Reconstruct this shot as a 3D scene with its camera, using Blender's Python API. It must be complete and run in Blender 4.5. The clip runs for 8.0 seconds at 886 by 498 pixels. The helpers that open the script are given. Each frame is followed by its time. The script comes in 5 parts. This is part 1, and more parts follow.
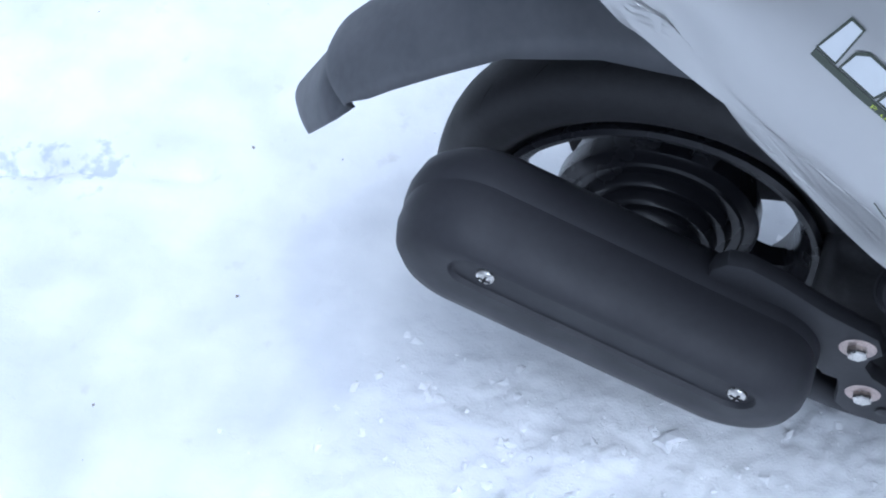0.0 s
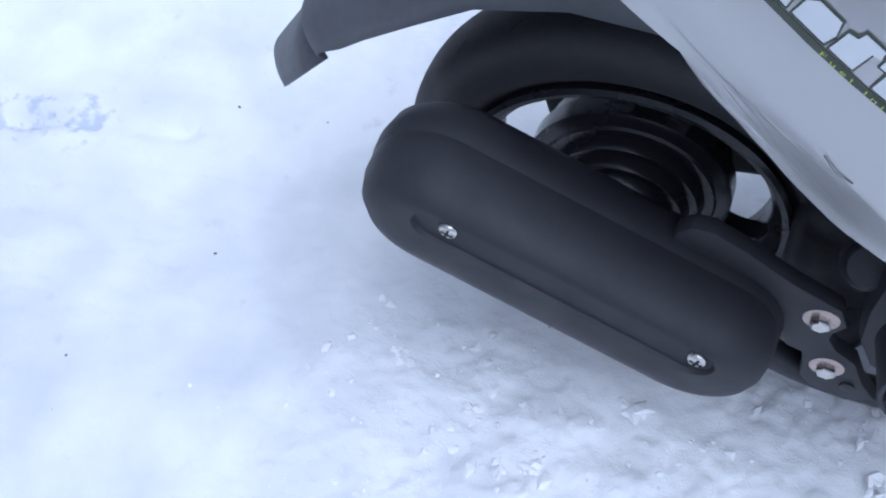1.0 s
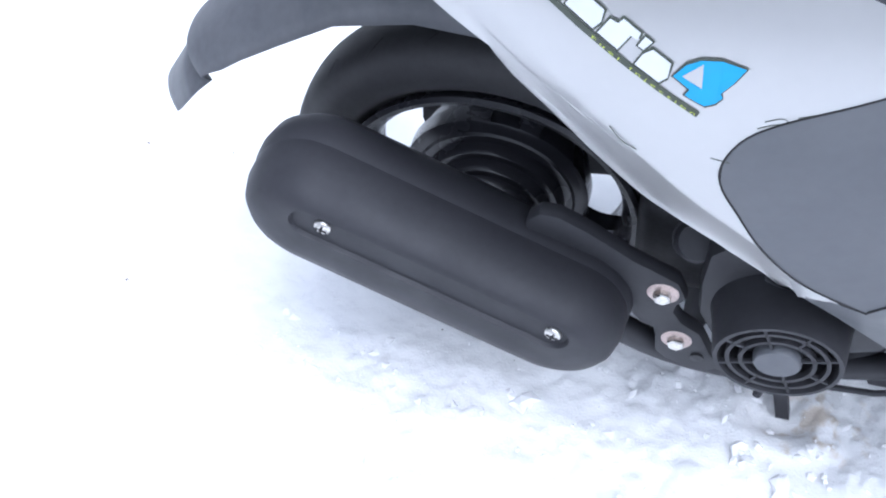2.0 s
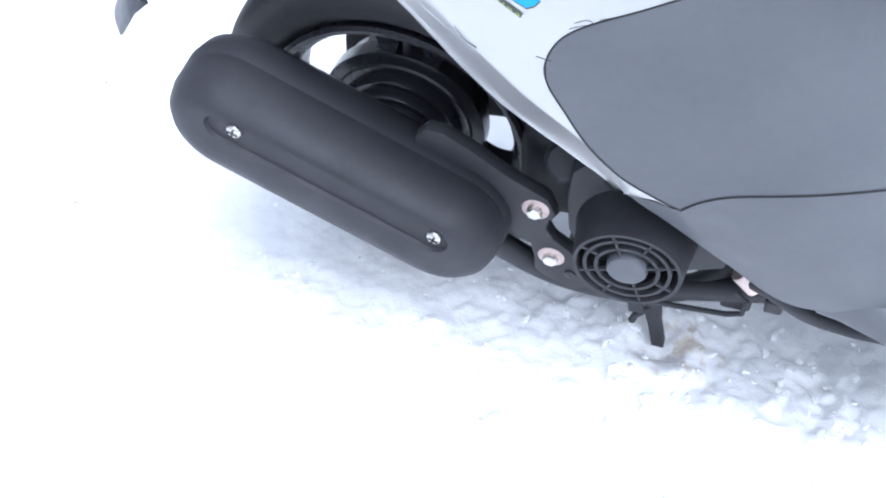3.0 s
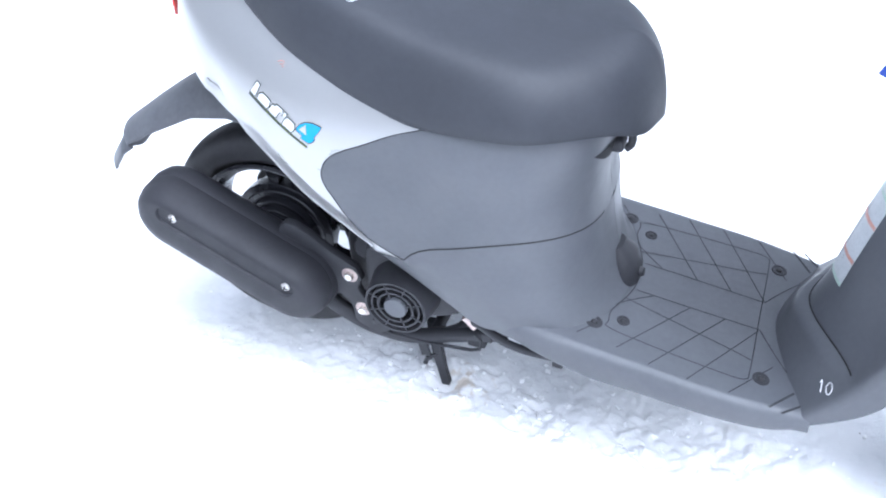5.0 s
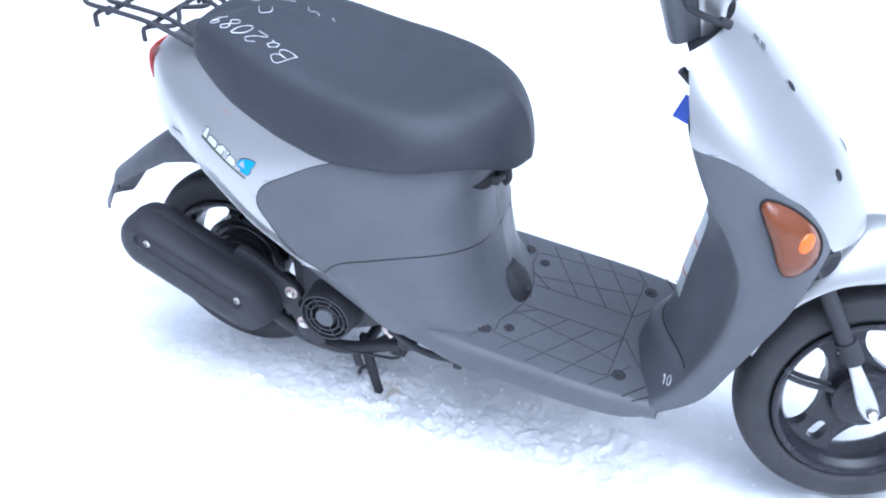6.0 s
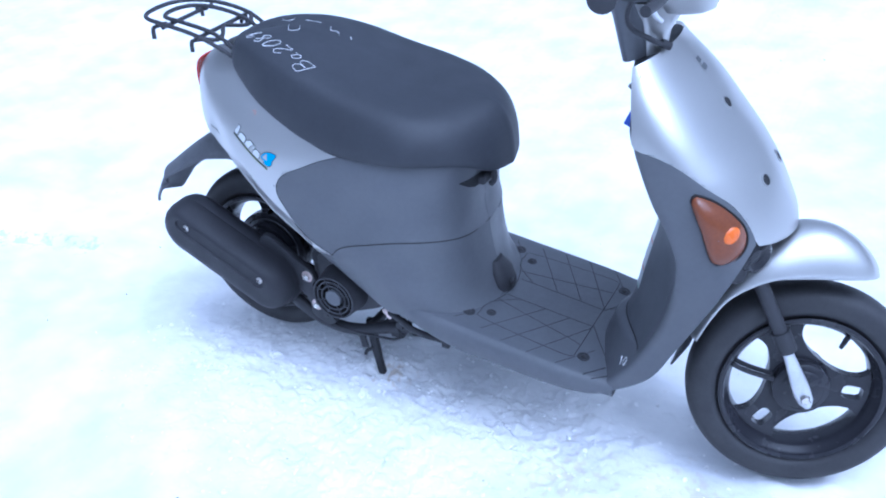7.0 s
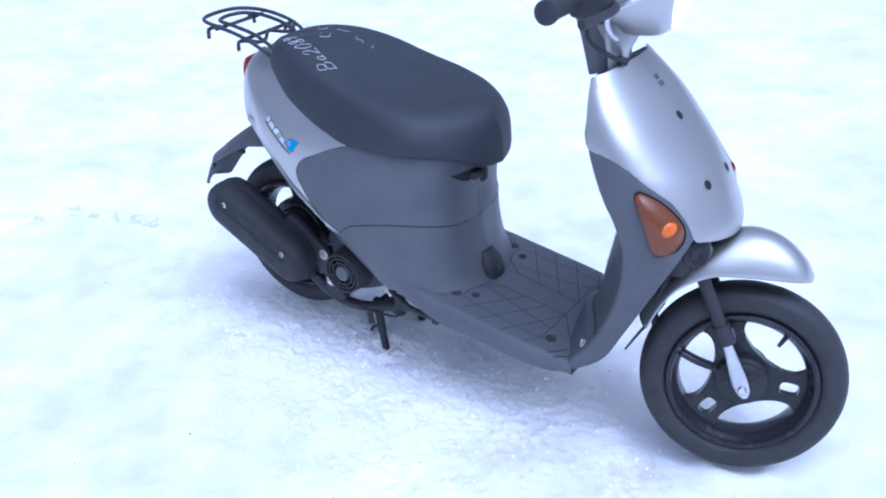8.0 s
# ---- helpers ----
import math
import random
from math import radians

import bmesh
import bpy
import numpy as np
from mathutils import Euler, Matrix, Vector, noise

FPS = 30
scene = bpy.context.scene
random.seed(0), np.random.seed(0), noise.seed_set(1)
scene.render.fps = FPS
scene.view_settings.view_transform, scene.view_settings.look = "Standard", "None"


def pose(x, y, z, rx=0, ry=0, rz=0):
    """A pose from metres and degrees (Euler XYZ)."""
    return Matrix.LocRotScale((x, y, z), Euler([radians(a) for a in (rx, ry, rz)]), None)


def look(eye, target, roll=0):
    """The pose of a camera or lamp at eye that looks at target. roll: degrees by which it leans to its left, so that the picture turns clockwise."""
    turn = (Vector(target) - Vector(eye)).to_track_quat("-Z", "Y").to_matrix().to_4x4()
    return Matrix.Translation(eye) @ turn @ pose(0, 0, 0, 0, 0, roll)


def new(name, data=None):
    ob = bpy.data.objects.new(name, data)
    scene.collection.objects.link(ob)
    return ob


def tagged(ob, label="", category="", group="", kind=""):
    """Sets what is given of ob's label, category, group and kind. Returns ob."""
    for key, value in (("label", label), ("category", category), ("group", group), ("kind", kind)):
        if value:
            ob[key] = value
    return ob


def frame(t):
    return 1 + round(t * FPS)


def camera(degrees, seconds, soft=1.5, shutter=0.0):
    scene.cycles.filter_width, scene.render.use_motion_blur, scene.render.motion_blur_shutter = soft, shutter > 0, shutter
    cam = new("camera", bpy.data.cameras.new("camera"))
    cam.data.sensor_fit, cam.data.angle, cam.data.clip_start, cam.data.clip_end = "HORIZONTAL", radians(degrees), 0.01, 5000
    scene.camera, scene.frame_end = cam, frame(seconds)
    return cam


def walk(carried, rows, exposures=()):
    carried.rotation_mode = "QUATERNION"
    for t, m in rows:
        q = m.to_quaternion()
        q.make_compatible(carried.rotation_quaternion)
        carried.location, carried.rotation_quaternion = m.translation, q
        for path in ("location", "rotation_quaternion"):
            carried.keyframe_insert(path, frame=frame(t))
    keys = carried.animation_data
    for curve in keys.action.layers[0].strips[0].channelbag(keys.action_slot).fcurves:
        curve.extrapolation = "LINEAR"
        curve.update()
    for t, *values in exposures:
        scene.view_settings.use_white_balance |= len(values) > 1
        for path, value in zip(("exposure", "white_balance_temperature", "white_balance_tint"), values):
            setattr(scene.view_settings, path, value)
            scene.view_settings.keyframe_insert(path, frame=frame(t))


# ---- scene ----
# (seconds, stops, kelvin, tint)
EXPOSURES = [(0, 0.12, 5080, 9), (0.5, 0.00, 5080, 13), (1.1, -0.12, 5050, 13), (1.6, 0.42, 5450, 13), (2.8, 1.16, 5450, 11), (3.6, 0.85, 5450, 11), (4.3, 1.08, 5450, 11), (5.2, 1.26, 5450, 11), (6.3, 0.76, 4920, 12), (7.0, 0.39, 4540, 14), (8.0, 0.15, 4680, 19)]
cam = camera(48.6, 8.0, soft=2.0)
PATH = [
    (0, (0.112, -0.511, 0.913), (-0.468, 0.494, -0.716), -14.5),
    (0.5, (0.123, -0.501, 0.891), (-0.445, 0.505, -0.742), -12.9),
    (1, (0.144, -0.518, 0.892), (-0.442, 0.461, -0.75), -12.9),
    (1.5, (0.184, -0.543, 0.901), (-0.328, 0.525, -0.71), -11.0),
    (1.7, (0.208, -0.552, 0.907), (-0.307, 0.532, -0.693), -11.1),
    (2.8, (0.287, -0.657, 0.941), (-0.158, 0.472, -0.648), -7.9),
    (3, (0.346, -0.673, 0.939), (-0.137, 0.447, -0.646), -6.5),
    (3.5, (0.422, -0.709, 0.97), (-0.142, 0.413, -0.586), -6.1),
    (4, (0.475, -0.797, 1.037), (-0.125, 0.44, -0.416), -3.4),
    (4.5, (0.616, -0.976, 1.153), (0.029, 0.407, -0.168), -3.6),
    (5, (0.764, -1.093, 1.232), (0.178, 0.316, -0.061), -3.3),
    (5.2, (0.838, -1.132, 1.251), (0.212, 0.294, -0.004), -3.0),
    (6.3, (1.135, -1.375, 1.327), (0.424, 0.125, 0.212), -4.4),
    (6.5, (1.18, -1.424, 1.335), (0.442, 0.073, 0.233), -4.2),
    (7, (1.303, -1.469, 1.341), (0.457, 0.013, 0.297), -3.9),
    (7.5, (1.485, -1.496, 1.342), (0.504, -0.096, 0.302), -1.7),
    (8, (1.609, -1.593, 1.359), (0.587, -0.17, 0.394), -2.4),
]
walk(cam, [(t, look(eye, target, roll)) for t, eye, target, roll in PATH], EXPOSURES)

# ---- light: a bright overcast winter sky ----
SUN_ELEVATION, SUN_TURN = 62.0, 112.0  # degrees; the turn is clockwise from +y
world = bpy.data.worlds.new("overcast_sky")
scene.world = world
world.use_nodes = True
wt = world.node_tree
sky = wt.nodes.new("ShaderNodeTexSky")
sky.sky_type = "NISHITA"
sky.sun_disc = False
sky.sun_elevation = radians(SUN_ELEVATION)
sky.sun_rotation = radians(SUN_TURN % 360)
sky.air_density, sky.dust_density, sky.ozone_density = 1.0, 4.0, 1.0
cloud = wt.nodes.new("ShaderNodeHueSaturation")  # thin cloud pales the blue
cloud.inputs["Saturation"].default_value = 0.12
wt.links.new(sky.outputs[0], cloud.inputs["Color"])
# an overcast sky is three times as bright overhead as at the horizon
where = wt.nodes.new("ShaderNodeTexCoord")
split = wt.nodes.new("ShaderNodeSeparateXYZ")
rise = wt.nodes.new("ShaderNodeMapRange")
rise.inputs[1].default_value, rise.inputs[2].default_value, rise.inputs[3].default_value, rise.inputs[4].default_value = 0.0, 1.0, 0.43, 1.29
dome_light = wt.nodes.new("ShaderNodeVectorMath")
dome_light.operation = "SCALE"
wt.links.new(where.outputs["Generated"], split.inputs[0])
wt.links.new(split.outputs["Z"], rise.inputs[0])
wt.links.new(cloud.outputs[0], dome_light.inputs[0])
wt.links.new(rise.outputs[0], dome_light.inputs["Scale"])
wt.links.new(dome_light.outputs[0], wt.nodes["Background"].inputs[0])
wt.nodes["Background"].inputs[1].default_value = 0.15
sun_data = bpy.data.lights.new("sun", "SUN")
sun_data.energy, sun_data.angle, sun_data.color = 1.0, radians(64), (1.0, 0.985, 0.96)
sun = new("sun", sun_data)
flat = math.cos(radians(SUN_ELEVATION))
sun.matrix_world = look((6 * flat * math.sin(radians(SUN_TURN)), 6 * flat * math.cos(radians(SUN_TURN)), 6 * math.sin(radians(SUN_ELEVATION))), (0, 0, 0))

# ---- materials ----
def material(name, color, rough=0.5, metal=0.0, vary=0.1, scale=40.0, bump=0.0, bump_scale=300.0, coat=0.0, dust=0.0,
             dust_color=(0.5, 0.5, 0.5), spec=0.5, transmission=0.0, uneven=0.08):
    """A principled material with broad tone changes, fine grain and, where asked, a film of dust."""
    m = bpy.data.materials.new(name)
    m.use_nodes = True
    nt, b = m.node_tree, m.node_tree.nodes["Principled BSDF"]
    tc = nt.nodes.new("ShaderNodeTexCoord")

    def tex(sc, detail, lo, hi):
        n = nt.nodes.new("ShaderNodeTexNoise")
        n.inputs["Scale"].default_value, n.inputs["Detail"].default_value = sc, detail
        nt.links.new(tc.outputs["Object"], n.inputs["Vector"])
        r = nt.nodes.new("ShaderNodeMapRange")
        r.inputs[1].default_value, r.inputs[2].default_value = 0.3, 0.7
        r.inputs[3].default_value, r.inputs[4].default_value = lo, hi
        nt.links.new(n.outputs["Fac"], r.inputs[0])
        return n, r

    _, wide = tex(scale * 0.12, 3, 1 - vary, 1 + vary)
    _, fine = tex(scale * 4, 4, 1 - vary * 0.6, 1 + vary * 0.6)
    mul = nt.nodes.new("ShaderNodeMath")
    mul.operation = "MULTIPLY"
    nt.links.new(wide.outputs[0], mul.inputs[0])
    nt.links.new(fine.outputs[0], mul.inputs[1])
    vm = nt.nodes.new("ShaderNodeVectorMath")
    vm.operation = "SCALE"
    vm.inputs[0].default_value = color
    nt.links.new(mul.outputs[0], vm.inputs["Scale"])
    last = vm.outputs[0]
    if dust:
        _, d = tex(scale * 0.5, 8, 0.0, dust)
        mix = nt.nodes.new("ShaderNodeMix")
        mix.data_type = "RGBA"
        nt.links.new(d.outputs[0], mix.inputs[0])
        nt.links.new(last, mix.inputs[6])
        mix.inputs[7].default_value = (*dust_color, 1)
        last = mix.outputs[2]
    nt.links.new(last, b.inputs["Base Color"])
    _, rg = tex(scale * 0.6, 5, max(0.02, rough - uneven), min(1, rough + uneven))
    nt.links.new(rg.outputs[0], b.inputs["Roughness"])
    b.inputs["Metallic"].default_value = metal
    b.inputs["Coat Weight"].default_value = coat
    b.inputs["Coat Roughness"].default_value = 0.08
    b.inputs["Specular IOR Level"].default_value = spec
    b.inputs["Transmission Weight"].default_value = transmission
    if bump:
        n, _ = tex(bump_scale, 3, 0, 1)
        bp = nt.nodes.new("ShaderNodeBump")
        bp.inputs["Strength"].default_value, bp.inputs["Distance"].default_value = bump, 0.001
        nt.links.new(n.outputs["Fac"], bp.inputs["Height"])
        nt.links.new(bp.outputs[0], b.inputs["Normal"])
    return m


SILVER = material("silver_paint", (0.466, 0.465, 0.463), rough=0.39, metal=0.9, vary=0.012, scale=30, coat=0.3, uneven=0.006)
GREY = material("grey_plastic", (0.083, 0.087, 0.098), rough=0.44, vary=0.06, scale=30, bump=0.06, bump_scale=900, dust=0.10, dust_color=(0.2, 0.2, 0.2))
SEAT = material("black_vinyl", (0.023, 0.0255, 0.033), rough=0.60, vary=0.10, scale=30, bump=0.12, bump_scale=700, dust=0.06, dust_color=(0.09, 0.09, 0.10), uneven=0.04)
BLACK = material("black_plastic", (0.029, 0.029, 0.034), rough=0.58, spec=0.4, vary=0.10, scale=40, bump=0.08, bump_scale=900, dust=0.1, dust_color=(0.08, 0.08, 0.085))
EXHAUST = material("black_heatproof_paint", (0.024, 0.024, 0.029), rough=0.58, spec=0.35, vary=0.12, scale=40, bump=0.06, bump_scale=900, dust=0.08, dust_color=(0.07, 0.07, 0.075))
FENDER = material("dark_grey_rubbery_plastic", (0.06, 0.063, 0.072), rough=0.55, vary=0.15, scale=30, bump=0.1, bump_scale=500, dust=0.3, dust_color=(0.16, 0.16, 0.17))
RUBBER = material("tyre_rubber", (0.023, 0.023, 0.027), rough=0.62, vary=0.2, scale=40, bump=0.2, bump_scale=500, dust=0.14, dust_color=(0.07, 0.066, 0.06))
WHEEL = material("black_wheel_paint", (0.022, 0.022, 0.027), rough=0.24, vary=0.1, scale=40, spec=0.35)
ENGINE = material("dark_engine_casting", (0.030, 0.030, 0.035), rough=0.55, metal=0.2, vary=0.3, scale=60, bump=0.2, bump_scale=400, dust=0.2, dust_color=(0.07, 0.065, 0.06))
CASE = material("grey_cast_case", (0.09, 0.09, 0.095), rough=0.5, metal=0.3, vary=0.25, scale=60, bump=0.2, bump_scale=400)
STEEL = material("bright_steel", (0.62, 0.60, 0.57), rough=0.28, metal=1.0, vary=0.15, scale=120)
ALLOY = material("cast_alloy", (0.62, 0.63, 0.65), rough=0.42, metal=0.8, vary=0.1, scale=80)
AMBER = material("amber_lens", (0.16, 0.045, 0.014), rough=0.16, vary=0.15, scale=60, coat=0.35, spec=0.3)
AMBER_DEEP = material("amber_bulb", (0.66, 0.13, 0.004), rough=0.3, vary=0.1, scale=80, coat=0.15)
RED = material("red_lens", (0.55, 0.03, 0.02), rough=0.15, vary=0.05, coat=0.6)
LAMP_GLASS = material("lit_headlamp", (0.9, 0.85, 0.82), rough=0.15, vary=0.03)
LAMP_GLASS.node_tree.nodes["Principled BSDF"].inputs["Emission Color"].default_value = (1, 0.82, 0.74, 1)
LAMP_GLASS.node_tree.nodes["Principled BSDF"].inputs["Emission Strength"].default_value = 1.5
GROOVE = material("groove_dark", (0.035, 0.037, 0.043), rough=0.8, vary=0.3)
DARK_LINE = material("shadow_gap", (0.012, 0.012, 0.014), rough=0.8, vary=0.1)
WHITE = material("white_film", (0.56, 0.58, 0.60), rough=0.4, vary=0.03)
LABEL = material("worn_label_film", (0.50, 0.52, 0.53), rough=0.5, vary=0.12, scale=60)
LABEL_RED = material("faded_red_print", (0.50, 0.26, 0.21), rough=0.5, vary=0.15)
LABEL_GREEN = material("faded_green_print", (0.40, 0.50, 0.44), rough=0.5, vary=0.15)
BLUE = material("blue_film", (0.012, 0.27, 0.53), rough=0.35, vary=0.04)
OLIVE = material("dark_olive_film", (0.05, 0.06, 0.045), rough=0.4, vary=0.1)
LIME = material("lime_film", (0.42, 0.5, 0.06), rough=0.4, vary=0.05)
CHALK = material("chalk", (0.66, 0.67, 0.68), rough=0.95, vary=0.35, scale=400)
BLUE_TAG = material("blue_plastic_tag", (0.01, 0.06, 0.42), rough=0.4, vary=0.1)
RUST = material("rusty_zinc", (0.52, 0.43, 0.40), rough=0.42, metal=0.7, vary=0.35, scale=200)

# ---- geometry helpers: the vehicle is drawn in units of K metres ----
K = 1.05
SHADE = 40.0


def part(name, bm, mat, parent=None, label="", thick=0.0, smooth=True, offset=1.0):
    bmesh.ops.scale(bm, vec=(K, K, K), verts=bm.verts)
    bmesh.ops.remove_doubles(bm, verts=bm.verts, dist=1e-5)
    me = bpy.data.meshes.new(name)
    for f in bm.faces:
        f.smooth = smooth
    for e in bm.edges:
        if len(e.link_faces) == 2 and e.calc_face_angle(0) > radians(SHADE):
            e.smooth = False
    bm.to_mesh(me)
    bm.free()
    me.materials.append(mat)
    ob = new(name, me)
    if parent is not None:
        ob.parent = parent
    if label:
        tagged(ob, label)
    if thick:
        s = ob.modifiers.new("thickness", "SOLIDIFY")
        s.thickness, s.offset = thick * K, offset
    return ob


def V(*p):
    return Vector(p)


def spline(pts, n):
    """n points evenly spaced along a smooth curve through pts."""
    p = [Vector(q) for q in pts]
    p = [2 * p[0] - p[1]] + p + [2 * p[-1] - p[-2]]
    dense = []
    for i in range(1, len(p) - 2):
        a, b, c, d = p[i - 1:i + 3]
        for k in range(16):
            t = k / 16
            dense.append(0.5 * (2 * b + (c - a) * t + (2 * a - 5 * b + 4 * c - d) * t * t + (3 * b - a - 3 * c + d) * t ** 3))
    dense.append(p[-2])
    acc = [0.0]
    for a, b in zip(dense, dense[1:]):
        acc.append(acc[-1] + (b - a).length)
    out, j = [], 0
    for i in range(n):
        s = acc[-1] * i / (n - 1)
        while j < len(acc) - 2 and acc[j + 1] < s:
            j += 1
        w = (s - acc[j]) / max(1e-9, acc[j + 1] - acc[j])
        out.append(dense[j].lerp(dense[j + 1], min(1, w)))
    return out


def curve1(pairs):
    """A smooth function through (input, output) pairs."""
    xs = [a for a, _ in pairs]
    ys = [b for _, b in pairs]

    def f(x):
        if x <= xs[0]:
            return ys[0]
        if x >= xs[-1]:
            return ys[-1]
        i = max(k for k in range(len(xs) - 1) if xs[k] <= x)
        h = xs[i + 1] - xs[i]
        t = (x - xs[i]) / h
        m0 = (ys[i + 1] - ys[max(0, i - 1)]) / (xs[i + 1] - xs[max(0, i - 1)]) * h
        j = min(len(xs) - 1, i + 2)
        m1 = (ys[j] - ys[i]) / (xs[j] - xs[i]) * h
        return (2 * t ** 3 - 3 * t * t + 1) * ys[i] + (t ** 3 - 2 * t * t + t) * m0 + (3 * t * t - 2 * t ** 3) * ys[i + 1] + (t ** 3 - t * t) * m1
    return f


def sheet(rows, close=False, mirror=False, bm=None, ends=False):
    """A sheet of quads through rows of points; close joins each row's ends; mirror adds its image across y = 0."""
    bm = bm or bmesh.new()
    for sgn in ((1, -1) if mirror else (1,)):
        grid = [[bm.verts.new((p[0], p[1] * sgn, p[2])) for p in r] for r in rows]
        n = len(grid[0])
        for a, b in zip(grid, grid[1:]):
            for i in range(n if close else n - 1):
                q = (a[i], a[(i + 1) % n], b[(i + 1) % n], b[i])
                bm.faces.new(q if sgn > 0 else q[::-1])
        if ends:
            for r in (grid[0], grid[-1]):
                bm.faces.new(r)
    return bm


def done(bm):
    bmesh.ops.remove_doubles(bm, verts=bm.verts, dist=2e-5)
    bmesh.ops.recalc_face_normals(bm, faces=bm.faces)
    return bm


def tube(pts, r, sides=10, n=0, bm=None, taper=None):
    """A round bar along pts."""
    bm = bm or bmesh.new()
    p = spline(pts, n) if n else [Vector(q) for q in pts]
    up = Vector((0.123, 0.3, 1)).normalized()
    rows = []
    for i, c in enumerate(p):
        d = (p[min(i + 1, len(p) - 1)] - p[max(i - 1, 0)]).normalized()
        u = (up - d * up.dot(d)).normalized()
        v = d.cross(u)
        up = u
        rr = r if taper is None else r + (taper - r) * i / (len(p) - 1)
        rows.append([c + rr * (math.cos(2 * math.pi * k / sides) * u + math.sin(2 * math.pi * k / sides) * v) for k in range(sides)])
    return done(sheet(rows, close=True, bm=bm, ends=True))


def lathe(profile, centre, axis=(0, 1, 0), n=40, bm=None, closed=False):
    """A turned form: profile of (along axis, radius)."""
    bm = bm or bmesh.new()
    a = Vector(axis).normalized()
    u = a.orthogonal().normalized()
    v = a.cross(u)
    c = Vector(centre)
    rows = [[c + a * h + r * (math.cos(2 * math.pi * k / n) * u + math.sin(2 * math.pi * k / n) * v) for k in range(n)] for h, r in profile]
    if closed:
        rows.append(rows[0])
    sheet(rows, close=True, bm=bm)
    return done(bm)


def block(size, centre, bevel=0.004, turn=None, bm=None):
    """A box with rounded edges."""
    b2 = bmesh.new()
    bmesh.ops.create_cube(b2, size=1)
    bmesh.ops.scale(b2, vec=size, verts=b2.verts)
    if bevel:
        bmesh.ops.bevel(b2, geom=list(b2.edges), offset=bevel, segments=3, affect="EDGES", profile=0.6)
    m = Matrix.Translation(centre) @ (turn or Matrix())
    bmesh.ops.transform(b2, matrix=m, verts=b2.verts)
    if bm is None:
        return b2
    tmp = bpy.data.meshes.new("tmp")
    b2.to_mesh(tmp)
    b2.free()
    bm.from_mesh(tmp)
    bpy.data.meshes.remove(tmp)
    return bm


def plate(outline, y0, y1, bevel=0.003):
    """A plate with the outline given in (x, z), from y0 to y1."""
    bm = bmesh.new()
    a = [bm.verts.new((x, y0, z)) for x, z in outline]
    b = [bm.verts.new((x, y1, z)) for x, z in outline]
    n = len(a)
    bm.faces.new(a)
    bm.faces.new(b)
    rim = []
    for i in range(n):
        bm.faces.new((a[i], a[(i + 1) % n], b[(i + 1) % n], b[i]))
    bmesh.ops.recalc_face_normals(bm, faces=bm.faces)
    if bevel:
        es = [e for e in bm.edges if abs(e.verts[0].co.y - e.verts[1].co.y) < 1e-6]
        bmesh.ops.bevel(bm, geom=es, offset=bevel, segments=2, affect="EDGES", profile=0.6)
    return bm


def between(a, b, n, f, power=1.0):
    """Rows of points from curve a to curve b; f places each point."""
    rows = []
    for p, q in zip(a, b):
        rows.append([f(p, q, (k / n) ** power) for k in range(n + 1)])
    return rows


# ---- the snow ----
def clump(x, y):
    """How broken the snow is: most along the vehicle's near side, little where it is driven flat."""
    a = 1 - ((x - 0.36) / 0.74) ** 2 - ((y + 0.18) / 0.42) ** 2
    b = 1 - ((x - 1.0) / 0.8) ** 2 - ((y + 0.26) / 0.46) ** 2
    lane = 1 - min(1.0, abs(y + 0.10 + 0.25 * (x - 0.1)) / 0.05)
    soft = 0.5 + 0.5 * noise.noise(V(x * 4.1, y * 4.1, 7.7))
    return max(0.0, min(1.0, 1.25 * a)) ** 1.3 * (0.35 + 0.85 * soft) * (1 - 0.75 * lane) + 0.45 * max(0.0, min(1.0, b)) * soft


RUT = [(-1.15, -0.33), (-1.05, -0.09), (-0.98, 0.008), (-0.84, 0.050), (-0.70, 0.075), (-0.56, 0.095)]


def rut_depth(x, y):
    """A shallow drag mark behind the rear wheel."""
    best = 9.0
    for (ax, ay), (bx, by) in zip(RUT, RUT[1:]):
        t = max(0.0, min(1.0, ((x - ax) * (bx - ax) + (y - ay) * (by - ay)) / ((bx - ax) ** 2 + (by - ay) ** 2)))
        best = min(best, math.hypot(x - ax - t * (bx - ax), y - ay - t * (by - ay)))
    return 0.032 * math.exp(-(best / 0.014) ** 2) * (0.6 + 0.8 * noise.noise(V(x * 7, y * 7, 3.3)))


def lump_field(x, y, scale, seed):
    """Broken crumbs of uneven size and height with cracks between them, 0 to 1."""
    d, pts = noise.voronoi(V(x * scale, y * scale, seed))
    k = abs(noise.cell(pts[0] * 7.3))
    e = min(1.0, (d[1] - d[0]) * 2.6)
    return k * k * e * (2 - e)


